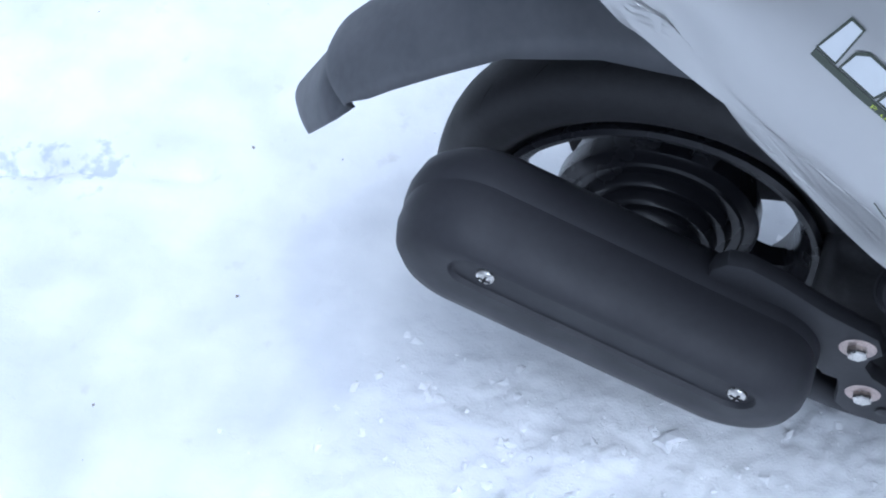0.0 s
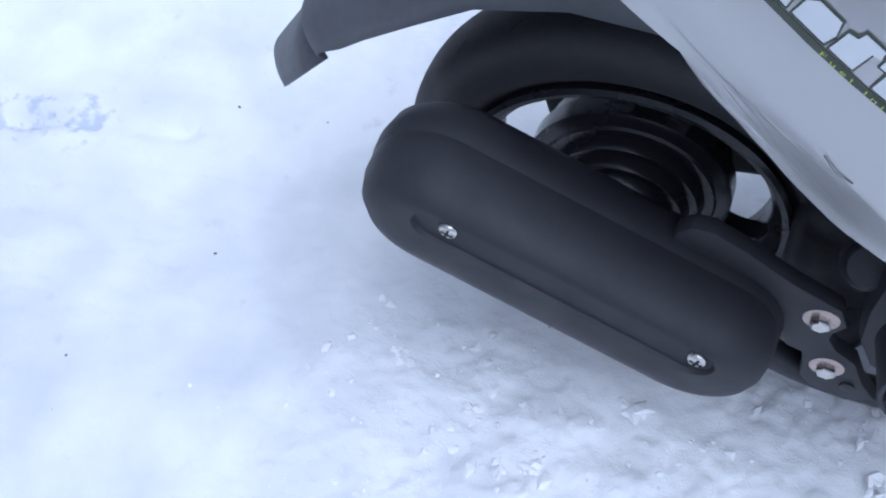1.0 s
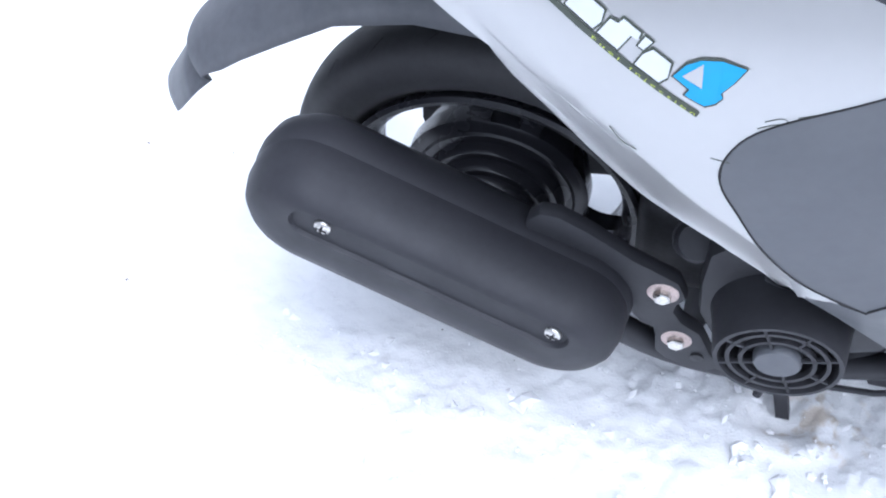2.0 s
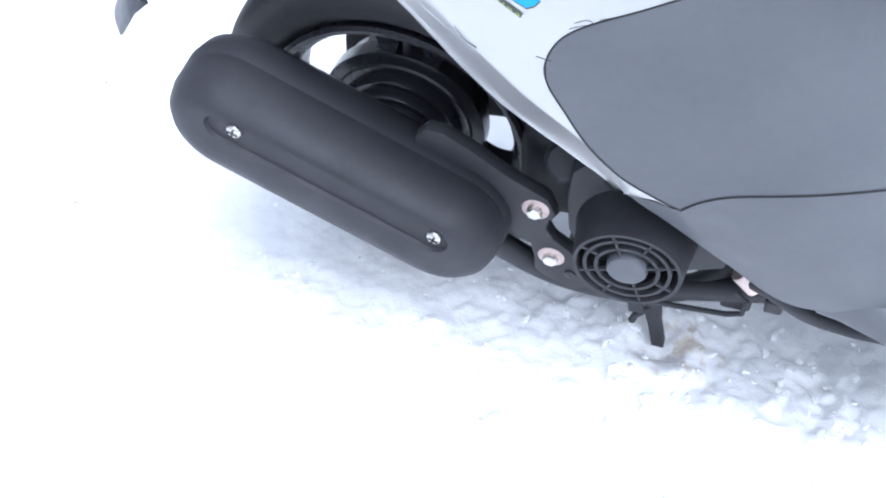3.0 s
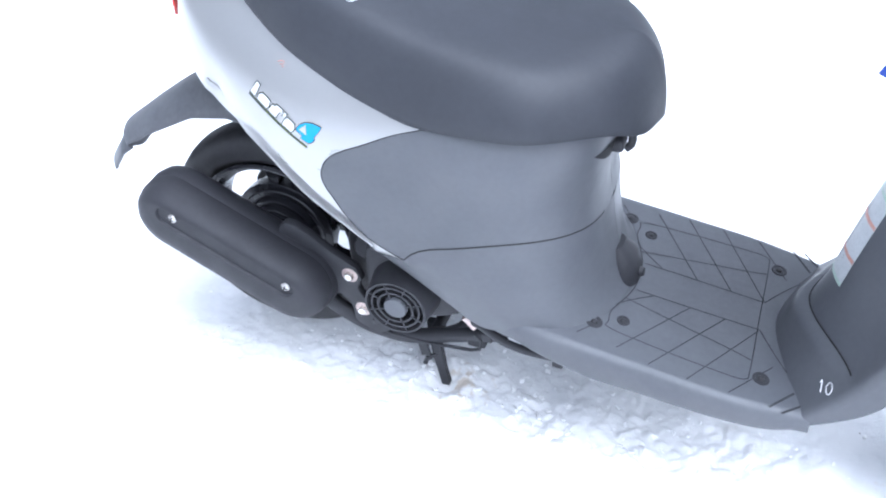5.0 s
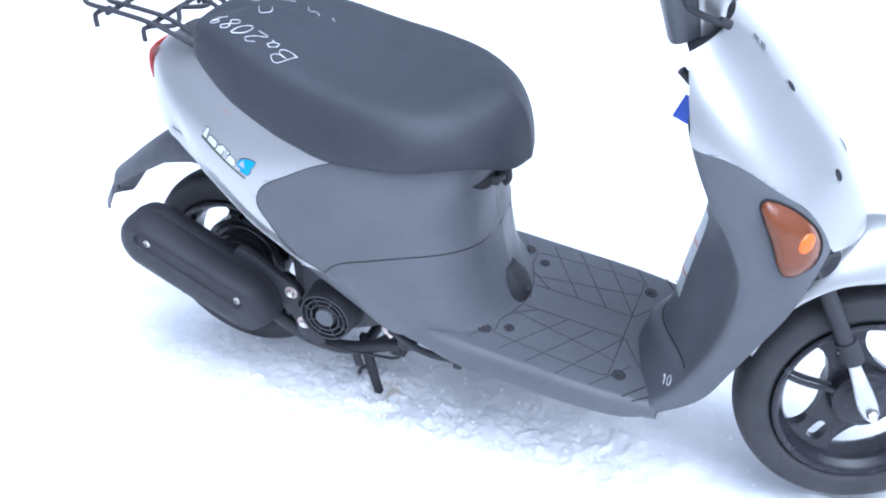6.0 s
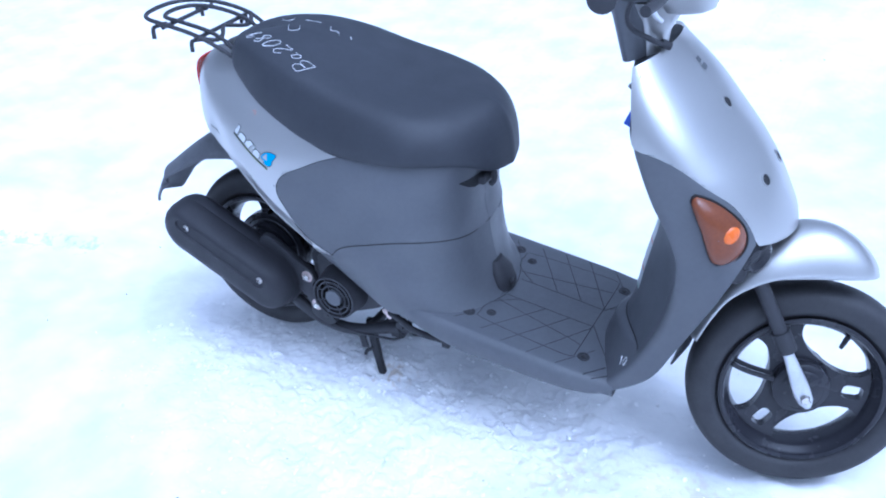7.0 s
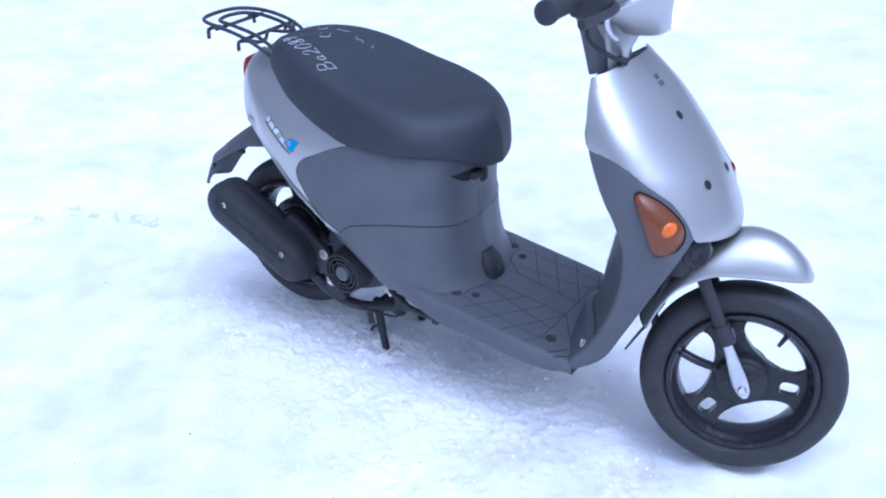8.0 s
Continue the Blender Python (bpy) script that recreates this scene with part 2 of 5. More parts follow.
def snow_height(x, y):
    h = 0.010 * noise.noise(V(x * 1.3, y * 1.3, 0.3)) + 0.007 * noise.noise(V(x * 6, y * 6, 2.1)) + 0.0036 * noise.fractal(V(x * 17, y * 17, 3.1), 0.7, 2.1, 4)
    c = clump(x, y)
    if c > 0:
        wx = x + 0.012 * noise.noise(V(x * 38, y * 38, 4.0)) + 0.004 * noise.noise(V(x * 120, y * 120, 4.0))
        wy = y + 0.012 * noise.noise(V(x * 38, y * 38, 8.0)) + 0.004 * noise.noise(V(x * 120, y * 120, 8.0))
        gate = max(0.0, min(1.0, 0.55 + 1.5 * noise.noise(V(x * 8, y * 8, 21.0))))
        billow = noise.turbulence(V(wx * 24, wy * 24, 5.0), 5, True, noise_basis="PERLIN_ORIGINAL", amplitude_scale=0.55, frequency_scale=2.1)
        h += c * (0.018 * (billow - 0.45) * (0.45 + 0.55 * gate) + gate * 0.0065 * lump_field(wx, wy, 44, 1.0) + 0.0032 * lump_field(wx, wy, 90, 2.0))
    r = math.hypot(x - 0.5, y)
    if -1.4 < x < -0.5 and -0.4 < y < 0.3:
        h -= rut_depth(x, y)
    # pressed down round the stand's feet and the front tyre
    for cx, cy, rr in ((0.329, -0.075, 0.03), (0.329, 0.075, 0.03), (1.19, -0.01, 0.05)):
        d = math.hypot(x - cx, y - cy) / rr
        h += 0.010 * math.exp(-((d - 1.2) / 0.5) ** 2) - 0.010 * math.exp(-d * d)
    if r > 2.5:
        h += min(1, (r - 2.5) / 3) * 0.05 * noise.noise(V(x * 0.35, y * 0.35, 9.0))
    return h


def snow_material():
    m = bpy.data.materials.new("packed_snow")
    m.use_nodes = True
    nt, b = m.node_tree, m.node_tree.nodes["Principled BSDF"]
    tc = nt.nodes.new("ShaderNodeTexCoord")

    def tex(sc, detail):
        n = nt.nodes.new("ShaderNodeTexNoise")
        n.inputs["Scale"].default_value, n.inputs["Detail"].default_value = sc, detail
        nt.links.new(tc.outputs["Object"], n.inputs["Vector"])
        return n
    big, mid = tex(2.2, 6), tex(9.0, 6)
    both = nt.nodes.new("ShaderNodeMath")
    both.operation = "MULTIPLY_ADD"
    both.inputs[1].default_value = 0.55
    nt.links.new(mid.outputs["Fac"], both.inputs[0])
    nt.links.new(big.outputs["Fac"], both.inputs[2])
    ramp = nt.nodes.new("ShaderNodeValToRGB")
    ramp.color_ramp.elements[0].position, ramp.color_ramp.elements[0].color = 0.56, (0.66, 0.67, 0.69, 1)
    ramp.color_ramp.elements[1].position, ramp.color_ramp.elements[1].color = 0.92, (0.87, 0.87, 0.87, 1)
    nt.links.new(both.outputs[0], ramp.inputs[0])
    dirt = tex(26, 6)
    d = nt.nodes.new("ShaderNodeMapRange")
    d.inputs[1].default_value, d.inputs[2].default_value, d.inputs[3].default_value, d.inputs[4].default_value = 0.66, 0.80, 0.0, 0.35
    nt.links.new(dirt.outputs["Fac"], d.inputs[0])
    mix = nt.nodes.new("ShaderNodeMix")
    mix.data_type = "RGBA"
    nt.links.new(d.outputs[0], mix.inputs[0])
    nt.links.new(ramp.outputs[0], mix.inputs[6])
    mix.inputs[7].default_value = (0.50, 0.47, 0.42, 1)
    last = mix.outputs[2]
    # brownish wet dirt at the stand's foot and ahead of it
    geo = nt.nodes.new("ShaderNodeNewGeometry")
    speck = tex(48, 7)
    brown, icy_shade = (0.50, 0.40, 0.28, 1), (0.40, 0.45, 0.54, 1)
    stains_and_shade = [((0.36, -0.075), 0.07, 0.27, 0.6, brown), ((0.80, -0.20), 0.16, 0.27, 0.35, brown), ((1.02, -0.16), 0.14, 0.27, 0.35, brown)]
    # icy blue-grey along the drag mark, also painting in its trench shade
    stains_and_shade += [(p, 0.065, 0.30, 0.6, icy_shade) for p in ((-1.05, -0.08), (-0.98, 0.01), (-0.91, 0.03), (-0.84, 0.05), (-0.77, 0.065), (-0.70, 0.08))]
    for (x, y), far, lift, most, tone in stains_and_shade:
        ds = nt.nodes.new("ShaderNodeVectorMath")
        ds.operation = "DISTANCE"
        nt.links.new(geo.outputs["Position"], ds.inputs[0])
        ds.inputs[1].default_value = (x, y, 0)
        near = nt.nodes.new("ShaderNodeMapRange")
        near.inputs[1].default_value, near.inputs[2].default_value, near.inputs[3].default_value, near.inputs[4].default_value = 0.0, far, lift, 0.0
        nt.links.new(ds.outputs["Value"], near.inputs[0])
        ad = nt.nodes.new("ShaderNodeMath")
        nt.links.new(near.outputs[0], ad.inputs[0])
        nt.links.new(speck.outputs["Fac"], ad.inputs[1])
        cut = nt.nodes.new("ShaderNodeMapRange")
        cut.inputs[1].default_value, cut.inputs[2].default_value, cut.inputs[3].default_value, cut.inputs[4].default_value = 0.66, 0.80, 0.0, most
        nt.links.new(ad.outputs[0], cut.inputs[0])
        fade = nt.nodes.new("ShaderNodeMapRange")
        fade.inputs[1].default_value, fade.inputs[2].default_value = 0.0, 0.10
        nt.links.new(near.outputs[0], fade.inputs[0])
        only = nt.nodes.new("ShaderNodeMath")
        only.operation = "MULTIPLY"
        nt.links.new(cut.outputs[0], only.inputs[0])
        nt.links.new(fade.outputs[0], only.inputs[1])
        mx = nt.nodes.new("ShaderNodeMix")
        mx.data_type = "RGBA"
        nt.links.new(only.outputs[0], mx.inputs[0])
        nt.links.new(last, mx.inputs[6])
        mx.inputs[7].default_value = tone
        last = mx.outputs[2]
    nt.links.new(last, b.inputs["Base Color"])
    b.inputs["Subsurface Weight"].default_value = 0.5
    b.inputs["Subsurface Scale"].default_value = 0.006
    b.inputs["Subsurface Radius"].default_value = (1.0, 1.0, 1.0)
    b.inputs["Roughness"].default_value = 0.75
    b.inputs["Specular IOR Level"].default_value = 0.3
    grain, lumps = tex(420, 3), tex(45, 6)
    add = nt.nodes.new("ShaderNodeMath")
    add.operation = "MULTIPLY_ADD"
    add.inputs[1].default_value = 0.25
    nt.links.new(grain.outputs["Fac"], add.inputs[0])
    nt.links.new(lumps.outputs["Fac"], add.inputs[2])
    bp = nt.nodes.new("ShaderNodeBump")
    bp.inputs["Strength"].default_value, bp.inputs["Distance"].default_value = 0.5, 0.006
    nt.links.new(add.outputs[0], bp.inputs["Height"])
    nt.links.new(bp.outputs[0], b.inputs["Normal"])
    return m


SNOW = snow_material()


def ground_sheet():
    def axis(stops, far):
        """Grid lines: the step given from each stop to the next, and ever wider steps beyond."""
        a = [stops[0][0]]
        for (lo, step), (hi, _) in zip(stops, stops[1:]):
            n = max(1, round((hi - lo) / step))
            a += [lo + (hi - lo) * (k + 1) / n for k in range(n)]
        s, lo, hi = stops[0][1], a[0], a[-1]
        while hi < far:
            s *= 1.2
            lo, hi = lo - s, hi + s
            a = [lo] + a + [hi]
        return a
    xs = axis([(-1.3, 0.012), (-0.35, 0.0038), (0.95, 0.0065), (1.8, 0.012)], 900)
    ys = axis([(-0.95, 0.010), (-0.55, 0.0038), (0.06, 0.009), (0.5, 0.012)], 900)
    vs = [(x, y, snow_height(x, y)) for y in ys for x in xs]
    w = len(xs)
    fs = [(j * w + i, j * w + i + 1, (j + 1) * w + i + 1, (j + 1) * w + i) for j in range(len(ys) - 1) for i in range(w - 1)]
    me = bpy.data.meshes.new("ground")
    me.from_pydata(vs, [], fs)
    me.polygons.foreach_set("use_smooth", [True] * len(fs))
    me.materials.append(SNOW)
    return tagged(new("ground", me), "white packed snow with bluish hollows and scattered grit", "ground", kind="structure")


ground_sheet()


def lumps(name, mat, spots, label, category, squash=0.7):
    """Many small uneven bits lying on the snow, in one mesh."""
    rnd = random.Random(5)
    ball = bmesh.new()
    bmesh.ops.create_icosphere(ball, subdivisions=1, radius=1)
    base = [v.co.copy() for v in ball.verts]
    faces = [[v.index for v in f.verts] for f in ball.faces]
    ball.free()
    vs, fs = [], []
    for x, y, r in spots:
        o = len(vs)
        z = snow_height(x, y) + r * squash * 0.4
        turn = Euler((rnd.uniform(0, 6), rnd.uniform(0, 6), rnd.uniform(0, 6))).to_matrix()
        sx, sy = rnd.uniform(0.7, 1.3), rnd.uniform(0.7, 1.3)
        for b in base:
            c = turn @ (b * (0.85 + 0.9 * noise.noise(b * 1.3 + V(x * 90, y * 90, r * 500)) + 0.5 * noise.noise(b * 2.7 + V(x * 50, y * 70, 3))))
            vs.append((x + r * c.x * sx, y + r * c.y * sy, z + r * c.z * squash))
        fs += [[o + k for k in f] for f in faces]
    me = bpy.data.meshes.new(name)
    me.from_pydata(vs, [], fs)
    me.materials.append(mat)
    return tagged(new(name, me), label, category, kind="stuff")


rng = random.Random(11)
spots = []
while len(spots) < 1400:
    x, y = rng.uniform(-0.45, 1.7), rng.uniform(-0.85, 0.45)
    if rng.random() < clump(x, y) ** 1.4 + 0.006:
        spots.append((x, y, 0.0014 + 0.0055 * rng.random() ** 3))
for x, y, r in ((-0.169, -0.124, 0.010), (-0.077, -0.168, 0.012), (-0.046, -0.205, 0.014), (0.07, -0.12, 0.013), (0.36, -0.12, 0.013), (0.30, -0.125, 0.012), (0.34, -0.16, 0.013), (0.0, -0.20, 0.012)):
    # each clod is a few broken bits pressed together
    for _ in range(5):
        spots.append((x + rng.uniform(-r, r), y + rng.uniform(-r, r), r * rng.uniform(0.3, 0.75)))
CRUMB = material("snow_crumb", (0.90, 0.90, 0.905), rough=0.8, vary=0.04, scale=80, bump=0.2, bump_scale=900)
lumps("snow_crumbs", CRUMB, spots, "loose white snow crumbs and clods beside the scooter", "snow")
GRIT = material("dark_grit", (0.22, 0.19, 0.165), rough=0.9, vary=0.4, scale=300)
lumps("grit", GRIT, [(rng.uniform(-1.6, 2.2), rng.uniform(-0.9, 2.6), 0.0009 + 0.002 * rng.random() ** 3) for _ in range(300)], "dark grit and dirt specks on the snow", "dirt", 0.5)

# ---- the scooter ----
scooter = tagged(new("motor_scooter"), "silver and grey motor scooter parked on its centre stand on snow", "scooter")


# surface of the rear body: half width at (x, z)
tail_x = curve1([(0.30, 0.10), (0.45, -0.015), (0.52, -0.050), (0.575, -0.062), (0.62, -0.056), (0.655, -0.020), (0.70, 0.02)])
col_x = curve1([(0.25, 0.594), (0.33, 0.562), (0.39, 0.542), (0.43, 0.538), (0.50, 0.550), (0.58, 0.565)])


def rear_width(x, z):
    b = 0.190 - (2.3 if z > 0.47 else 0.45) * (z - 0.47) ** 2 - 25 * max(0.0, z - 0.55) ** 3
    if x < 0.2:
        a = 0.2 - tail_x(z)
        return b * max(0.0, 1 - ((0.2 - x) / a) ** 1.85) ** (1 / 1.85)
    b *= 1 - 0.45 * max(0.0, x - 0.25) ** 1.5
    a = col_x(z) - 0.36
    if x > 0.36:
        return b * max(0.0, 1 - ((x - 0.36) / a) ** 2.5) ** (1 / 2.5)
    return b


def on_rear(p, q, v):
    x, z = p[0] + (q[0] - p[0]) * v, p[2] + (q[2] - p[2]) * v
    return V(x, -rear_width(x, z), z)


N = 72
# notch where the silver shell meets the grey side cover, from the seat to the footboard
notch = [(0.345, 0, 0.550), (0.310, 0, 0.5385), (0.274, 0, 0.522), (0.243, 0, 0.5075), (0.226, 0, 0.494), (0.218, 0, 0.475), (0.220, 0, 0.458),
         (0.231, 0, 0.437), (0.2475, 0, 0.408), (0.271, 0, 0.3805), (0.295, 0, 0.364), (0.3165, 0, 0.3525)]
# silver shell's outer edge: along the seat to the tail, down and forward along the lower lip
shell_top = [(0.345, 0, 0.551), (0.315, 0, 0.560), (0.240, 0, 0.585), (0.165, 0, 0.614), (0.097, 0, 0.641), (0.05, 0, 0.660)]
shell_edge = shell_top + [(0.0, 0, 0.660), (-0.041, 0, 0.63), (-0.0615, 0, 0.575), (-0.050, 0, 0.553), (-0.022, 0, 0.553), (0.010, 0, 0.551), (0.034, 0, 0.546), (0.0527, 0, 0.536),
                          (0.0727, 0, 0.520), (0.1006, 0, 0.488), (0.120, 0, 0.469), (0.150, 0, 0.4335), (0.1773, 0, 0.405), (0.200, 0, 0.386), (0.2325, 0, 0.361), (0.2535, 0, 0.346),
                          (0.268, 0, 0.336), (0.284, 0, 0.338), (0.302, 0, 0.345), (0.3165, 0, 0.3515)]


outer = spline(shell_edge, N)
inner = spline(notch, N)
rows = between(outer, inner, 60, on_rear, 2.0)
# below a crease the shell turns under, in a band that widens forwards
band = curve1([(0.06, 0.028), (0.09, 0.034), (0.12, 0.041), (0.155, 0.047), (0.22, 0.046), (0.27, 0.030), (0.3165, 0.010)])
near_edge = spline(shell_edge, 240)
inner_y = curve1([(0.05, 0.130), (0.09, 0.155), (0.16, 0.160), (0.24, 0.158), (0.285, 0.163), (0.3165, 0.181)])
tucks = []
for k, q in enumerate(near_edge):
    low = min(1.0, max(0.0, (k / 239 - 0.46) / 0.08))
    tucks.append(low * max(0.0, rear_width(q.x, q.z) - inner_y(q.x)))
for r in rows:
    for p in r:
        d, k = min((math.hypot(p.x - q.x, p.z - q.z), k) for k, q in enumerate(near_edge))
        d /= band(near_edge[k].x)
        if d < 1:
            p.y += tucks[k] * (1 - d ** 1.3)
lip = []
for i in range(int(N * 0.47), N):
    p, y = rows[i][0], rows[i][0].y
    lip.append([p.copy(), V(p.x + 0.001, y * 0.985, p.z - 0.003), V(p.x + 0.003, y * 0.95, p.z - 0.003)])
bm = sheet(rows, mirror=True)
shell = part("tail_shell", done(bm), SILVER, scooter, "silver painted plastic tail panels")
part("shell_lip", done(sheet(lip, mirror=True)), SILVER, shell)

# grey side cover, wrapping round the front of the seat column
seam = [(0.3165, 0, 0.3545), (0.329, 0, 0.3675), (0.349, 0, 0.379), (0.388, 0, 0.390), (0.424, 0, 0.3975), (0.455, 0, 0.3995), (0.487, 0, 0.3965), (0.515, 0, 0.390), (0.532, 0, 0.3845), (col_x(0.381), 0, 0.381)]
under_seat = [(0.345, 0, 0.550), (0.40, 0, 0.552), (0.46, 0, 0.552), (0.52, 0, 0.553), (0.55, 0, 0.554), (col_x(0.554), 0, 0.554)]
NU, NV = 48, 20
e_low, e_top, e_back = spline(seam, NU), spline(under_seat, NU), spline(notch[::-1], NV)
e_front = [V(col_x(0.381 + 0.173 * k / (NV - 1)), 0, 0.381 + 0.173 * k / (NV - 1)) for k in range(NV)]
rows = []
for i in range(NU):
    u = i / (NU - 1)
    u = 1 - (1 - u) ** 1.7
    iu = u * (NU - 1)
    i0 = min(NU - 2, int(iu))
    lo, hi = e_low[i0].lerp(e_low[i0 + 1], iu - i0), e_top[i0].lerp(e_top[i0 + 1], iu - i0)
    r = []
    for j in range(NV):
        v = j / (NV - 1)
        p = lo * (1 - v) + hi * v + e_back[j] * (1 - u) + e_front[j] * u
        p -= (e_low[0] * (1 - v) + e_top[0] * v) * (1 - u) + (e_low[-1] * (1 - v) + e_top[-1] * v) * u
        r.append(V(p.x, -rear_width(p.x, p.z), p.z))
    rows.append(r)
cover = part("side_cover", done(sheet(rows, mirror=True)), GREY, scooter, "dark grey matt plastic side cover below the seat")

# lower body: from the seam down to the footboard and the running edge
base = [(0.256, -0.1515, 0.339), (0.270, -0.153, 0.329), (0.286, -0.155, 0.318), (0.303, -0.151, 0.302), (0.332, -0.151, 0.281), (0.366, -0.152, 0.258), (0.387, -0.154, 0.244), (0.41, -0.156, 0.2355), (0.432, -0.158, 0.2375), (0.462, -0.160, 0.2475), (0.505, -0.150, 0.2545), (0.540, -0.128, 0.2485), (0.571, -0.085, 0.2437), (0.584, -0.035, 0.2415), (0.586, 0, 0.2412)]
under_shell = [(0.2575, 0, 0.3405), (0.268, 0, 0.337), (0.284, 0, 0.339), (0.302, 0, 0.346)]
seam_c, base_c = spline(under_shell + seam, 60), spline(base, 60)
rows = []
for i in range(60):
    p = seam_c[i]
    p = V(p.x, -min(rear_width(p.x, p.z), inner_y(p.x) + 0.003) if p.x < 0.3165 else -rear_width(p.x, p.z), p.z)
    q = base_c[i]
    w = min(1, max(0, (q.x - 0.36) / 0.16))
    c = p.lerp(q, 0.5).lerp(V(p.x + (q.x - p.x) * 0.15, p.y + (q.y - p.y) * 0.15, q.z + 0.035), w * 0.85)
    rows.append([p * (1 - t) ** 2 + 2 * c * t * (1 - t) + q * t * t for t in [k / 14 for k in range(15)]])
lower = part("lower_body", done(sheet(rows, mirror=True)), GREY, scooter)
# dark line of the seam
line = []
for p in spline(seam, 60):
    line.append(V(p.x, -rear_width(p.x, p.z) - 0.0004, p.z))
part("seam_line", tube(line, 0.0008, 6), DARK_LINE, lower)
part("seam_line", tube([V(p.x, -p.y, p.z) for p in line], 0.0008, 6), DARK_LINE, lower)
part("panel_gap", tube([V(p.x, -rear_width(p.x, p.z) - 0.0002, p.z) for p in spline(notch, 60)], 0.0006, 6), DARK_LINE, cover)


# ---- footboard ----
def floor_z(x):
    return 0.2495 - (x - 0.553) * 0.161


def floor_edge(x):
    return 0.172 - 0.012 * max(0.0, (x - 0.70) / 0.12) ** 2 - 0.026 * max(0.0, (0.50 - x) / 0.09) ** 1.6


rows = []
for i in range(45):
    x = 0.40 + 0.44 * i / 44
    e = floor_edge(x)
    zb = curve1([(0.40, 0.238), (0.43, 0.2285), (0.45, 0.231), (0.477, 0.227), (0.50, 0.220), (0.535, 0.208), (0.564, 0.200), (0.62, 0.194), (0.709, 0.183), (0.80, 0.1765), (0.84, 0.190)])(x)
    z = floor_z(x)
    r = []
    low = min(z - 0.022, zb)
    for k in range(13):
        y = -(e - 0.017) * k / 12
        r.append(V(x, y, z))
    for k in range(1, 9):
        a = math.pi / 2 * k / 8
        r.append(V(x, -(e - 0.017) - 0.017 * math.sin(a), z - min(0.020, z - low) * (1 - math.cos(a))))
    r += [V(x, -e - 0.0005, min(z - 0.0202, low + 0.008)), V(x, -e + 0.003, min(z - 0.0264, low))]
    r.append(V(x, -e + 0.03, min(z - 0.027, low - 0.004)))
    rows.append(r)
floorboard = part("footboard", done(sheet(rows, mirror=True)), GREY, scooter, "grey plastic footboard with a diamond groove pattern")


# ---- leg shield ----
nose_x = curve1([(0.42, 1.062), (0.465, 1.0755), (0.4815, 1.0765), (0.505, 1.071), (0.574, 1.033), (0.639, 0.978), (0.693, 0.931), (0.748, 0.880), (0.80, 0.85)])
nose_b = curve1([(0.15, 0.150), (0.30, 0.156), (0.45, 0.162), (0.55, 0.163), (0.64, 0.156), (0.69, 0.142), (0.73, 0.122), (0.76, 0.102), (0.79, 0.08)])
nose_mid = curve1([(0.60, 0.870), (0.68, 0.845), (0.76, 0.800)])


def nose_width(x, z):
    b, m = nose_b(z), nose_mid(z)
    a = nose_x(z) - m
    if x <= m:
        return b * (1 - 2.5 * (m - x) ** 2)
    return b * max(0.0, 1 - ((x - m) / a) ** 3.5) ** (1 / 1.65)


def nose_front(y, z):
    """How far forward the nose reaches at y and z."""
    return nose_mid(z) + (nose_x(z) - nose_mid(z)) * max(0.0, 1 - (abs(y) / nose_b(z)) ** 1.65) ** (1 / 3.5)


def on_nose(p, q, v):
    x, z = p[0] + (q[0] - p[0]) * v, p[2] + (q[2] - p[2]) * v
    return V(x, -nose_width(x, z), z)


# rear edge and lower edge of the silver nose, from its top to its lower front corner
nose_in = [(0.835, 0, 0.750), (0.842, 0, 0.715), (0.850, 0, 0.675), (0.857, 0, 0.647), (0.897, 0, 0.636), (0.929, 0, 0.620), (0.966, 0, 0.592), (0.997, 0, 0.566), (1.018, 0, 0.538), (1.030, 0, 0.516), (1.035, 0, 0.504), (1.040, 0, 0.496)]
nose_out = [(0.884, 0, 0.7634), (0.935, 0, 0.700), (0.982, 0, 0.640), (1.035, 0, 0.574), (1.068, 0, 0.510), (1.076, 0, 0.492), (1.0765, 0, 0.4815)]
ni, no = spline(nose_in, 60), spline(nose_out, 60)
rows = []
for p, q in zip(ni, no):
    q = V(nose_x(q.z), 0, q.z)
    rows.append([on_nose(p, q, 1 - (1 - k / 22) ** 2.0) for k in range(23)])
nose_rim = [p.copy() for p in rows[0]]
nose = part("nose_panel", done(sheet(rows, mirror=True)), SILVER, scooter, "silver painted plastic front panel")

# grey shield: side faces and the inner knee panel, which bulges over the steering column
front_e = curve1([(0.165, 0.79), (0.197, 0.852), (0.237, 0.902), (0.306, 0.941), (0.383, 0.981), (0.43, 1.005), (0.48, 1.028), (0.508, 1.036), (0.54, 1.019), (0.566, 0.996), (0.593, 0.967), (0.622, 0.929), (0.638, 0.897), (0.65, 0.856), (0.71, 0.848), (0.745, 0.85), (0.76, 0.852)])
edge_x = curve1([(0.165, 0.78), (0.21, 0.83), (0.26, 0.87), (0.36, 0.915), (0.46, 0.93), (0.52, 0.911), (0.56, 0.888), (0.61, 0.866), (0.65, 0.852), (0.71, 0.846), (0.76, 0.848)])
mid_x = curve1([(0.165, 0.78), (0.21, 0.794), (0.26, 0.811), (0.31, 0.828), (0.36, 0.837), (0.41, 0.848), (0.47, 0.862), (0.56, 0.864), (0.65, 0.838), (0.71, 0.82), (0.76, 0.81)])
levels = [0.172 + 0.0095 * k for k in range(8)] + [0.248 + 0.0025 * k for k in range(11)] + [0.276 + (0.742 - 0.276) * k / 46 for k in range(47)]


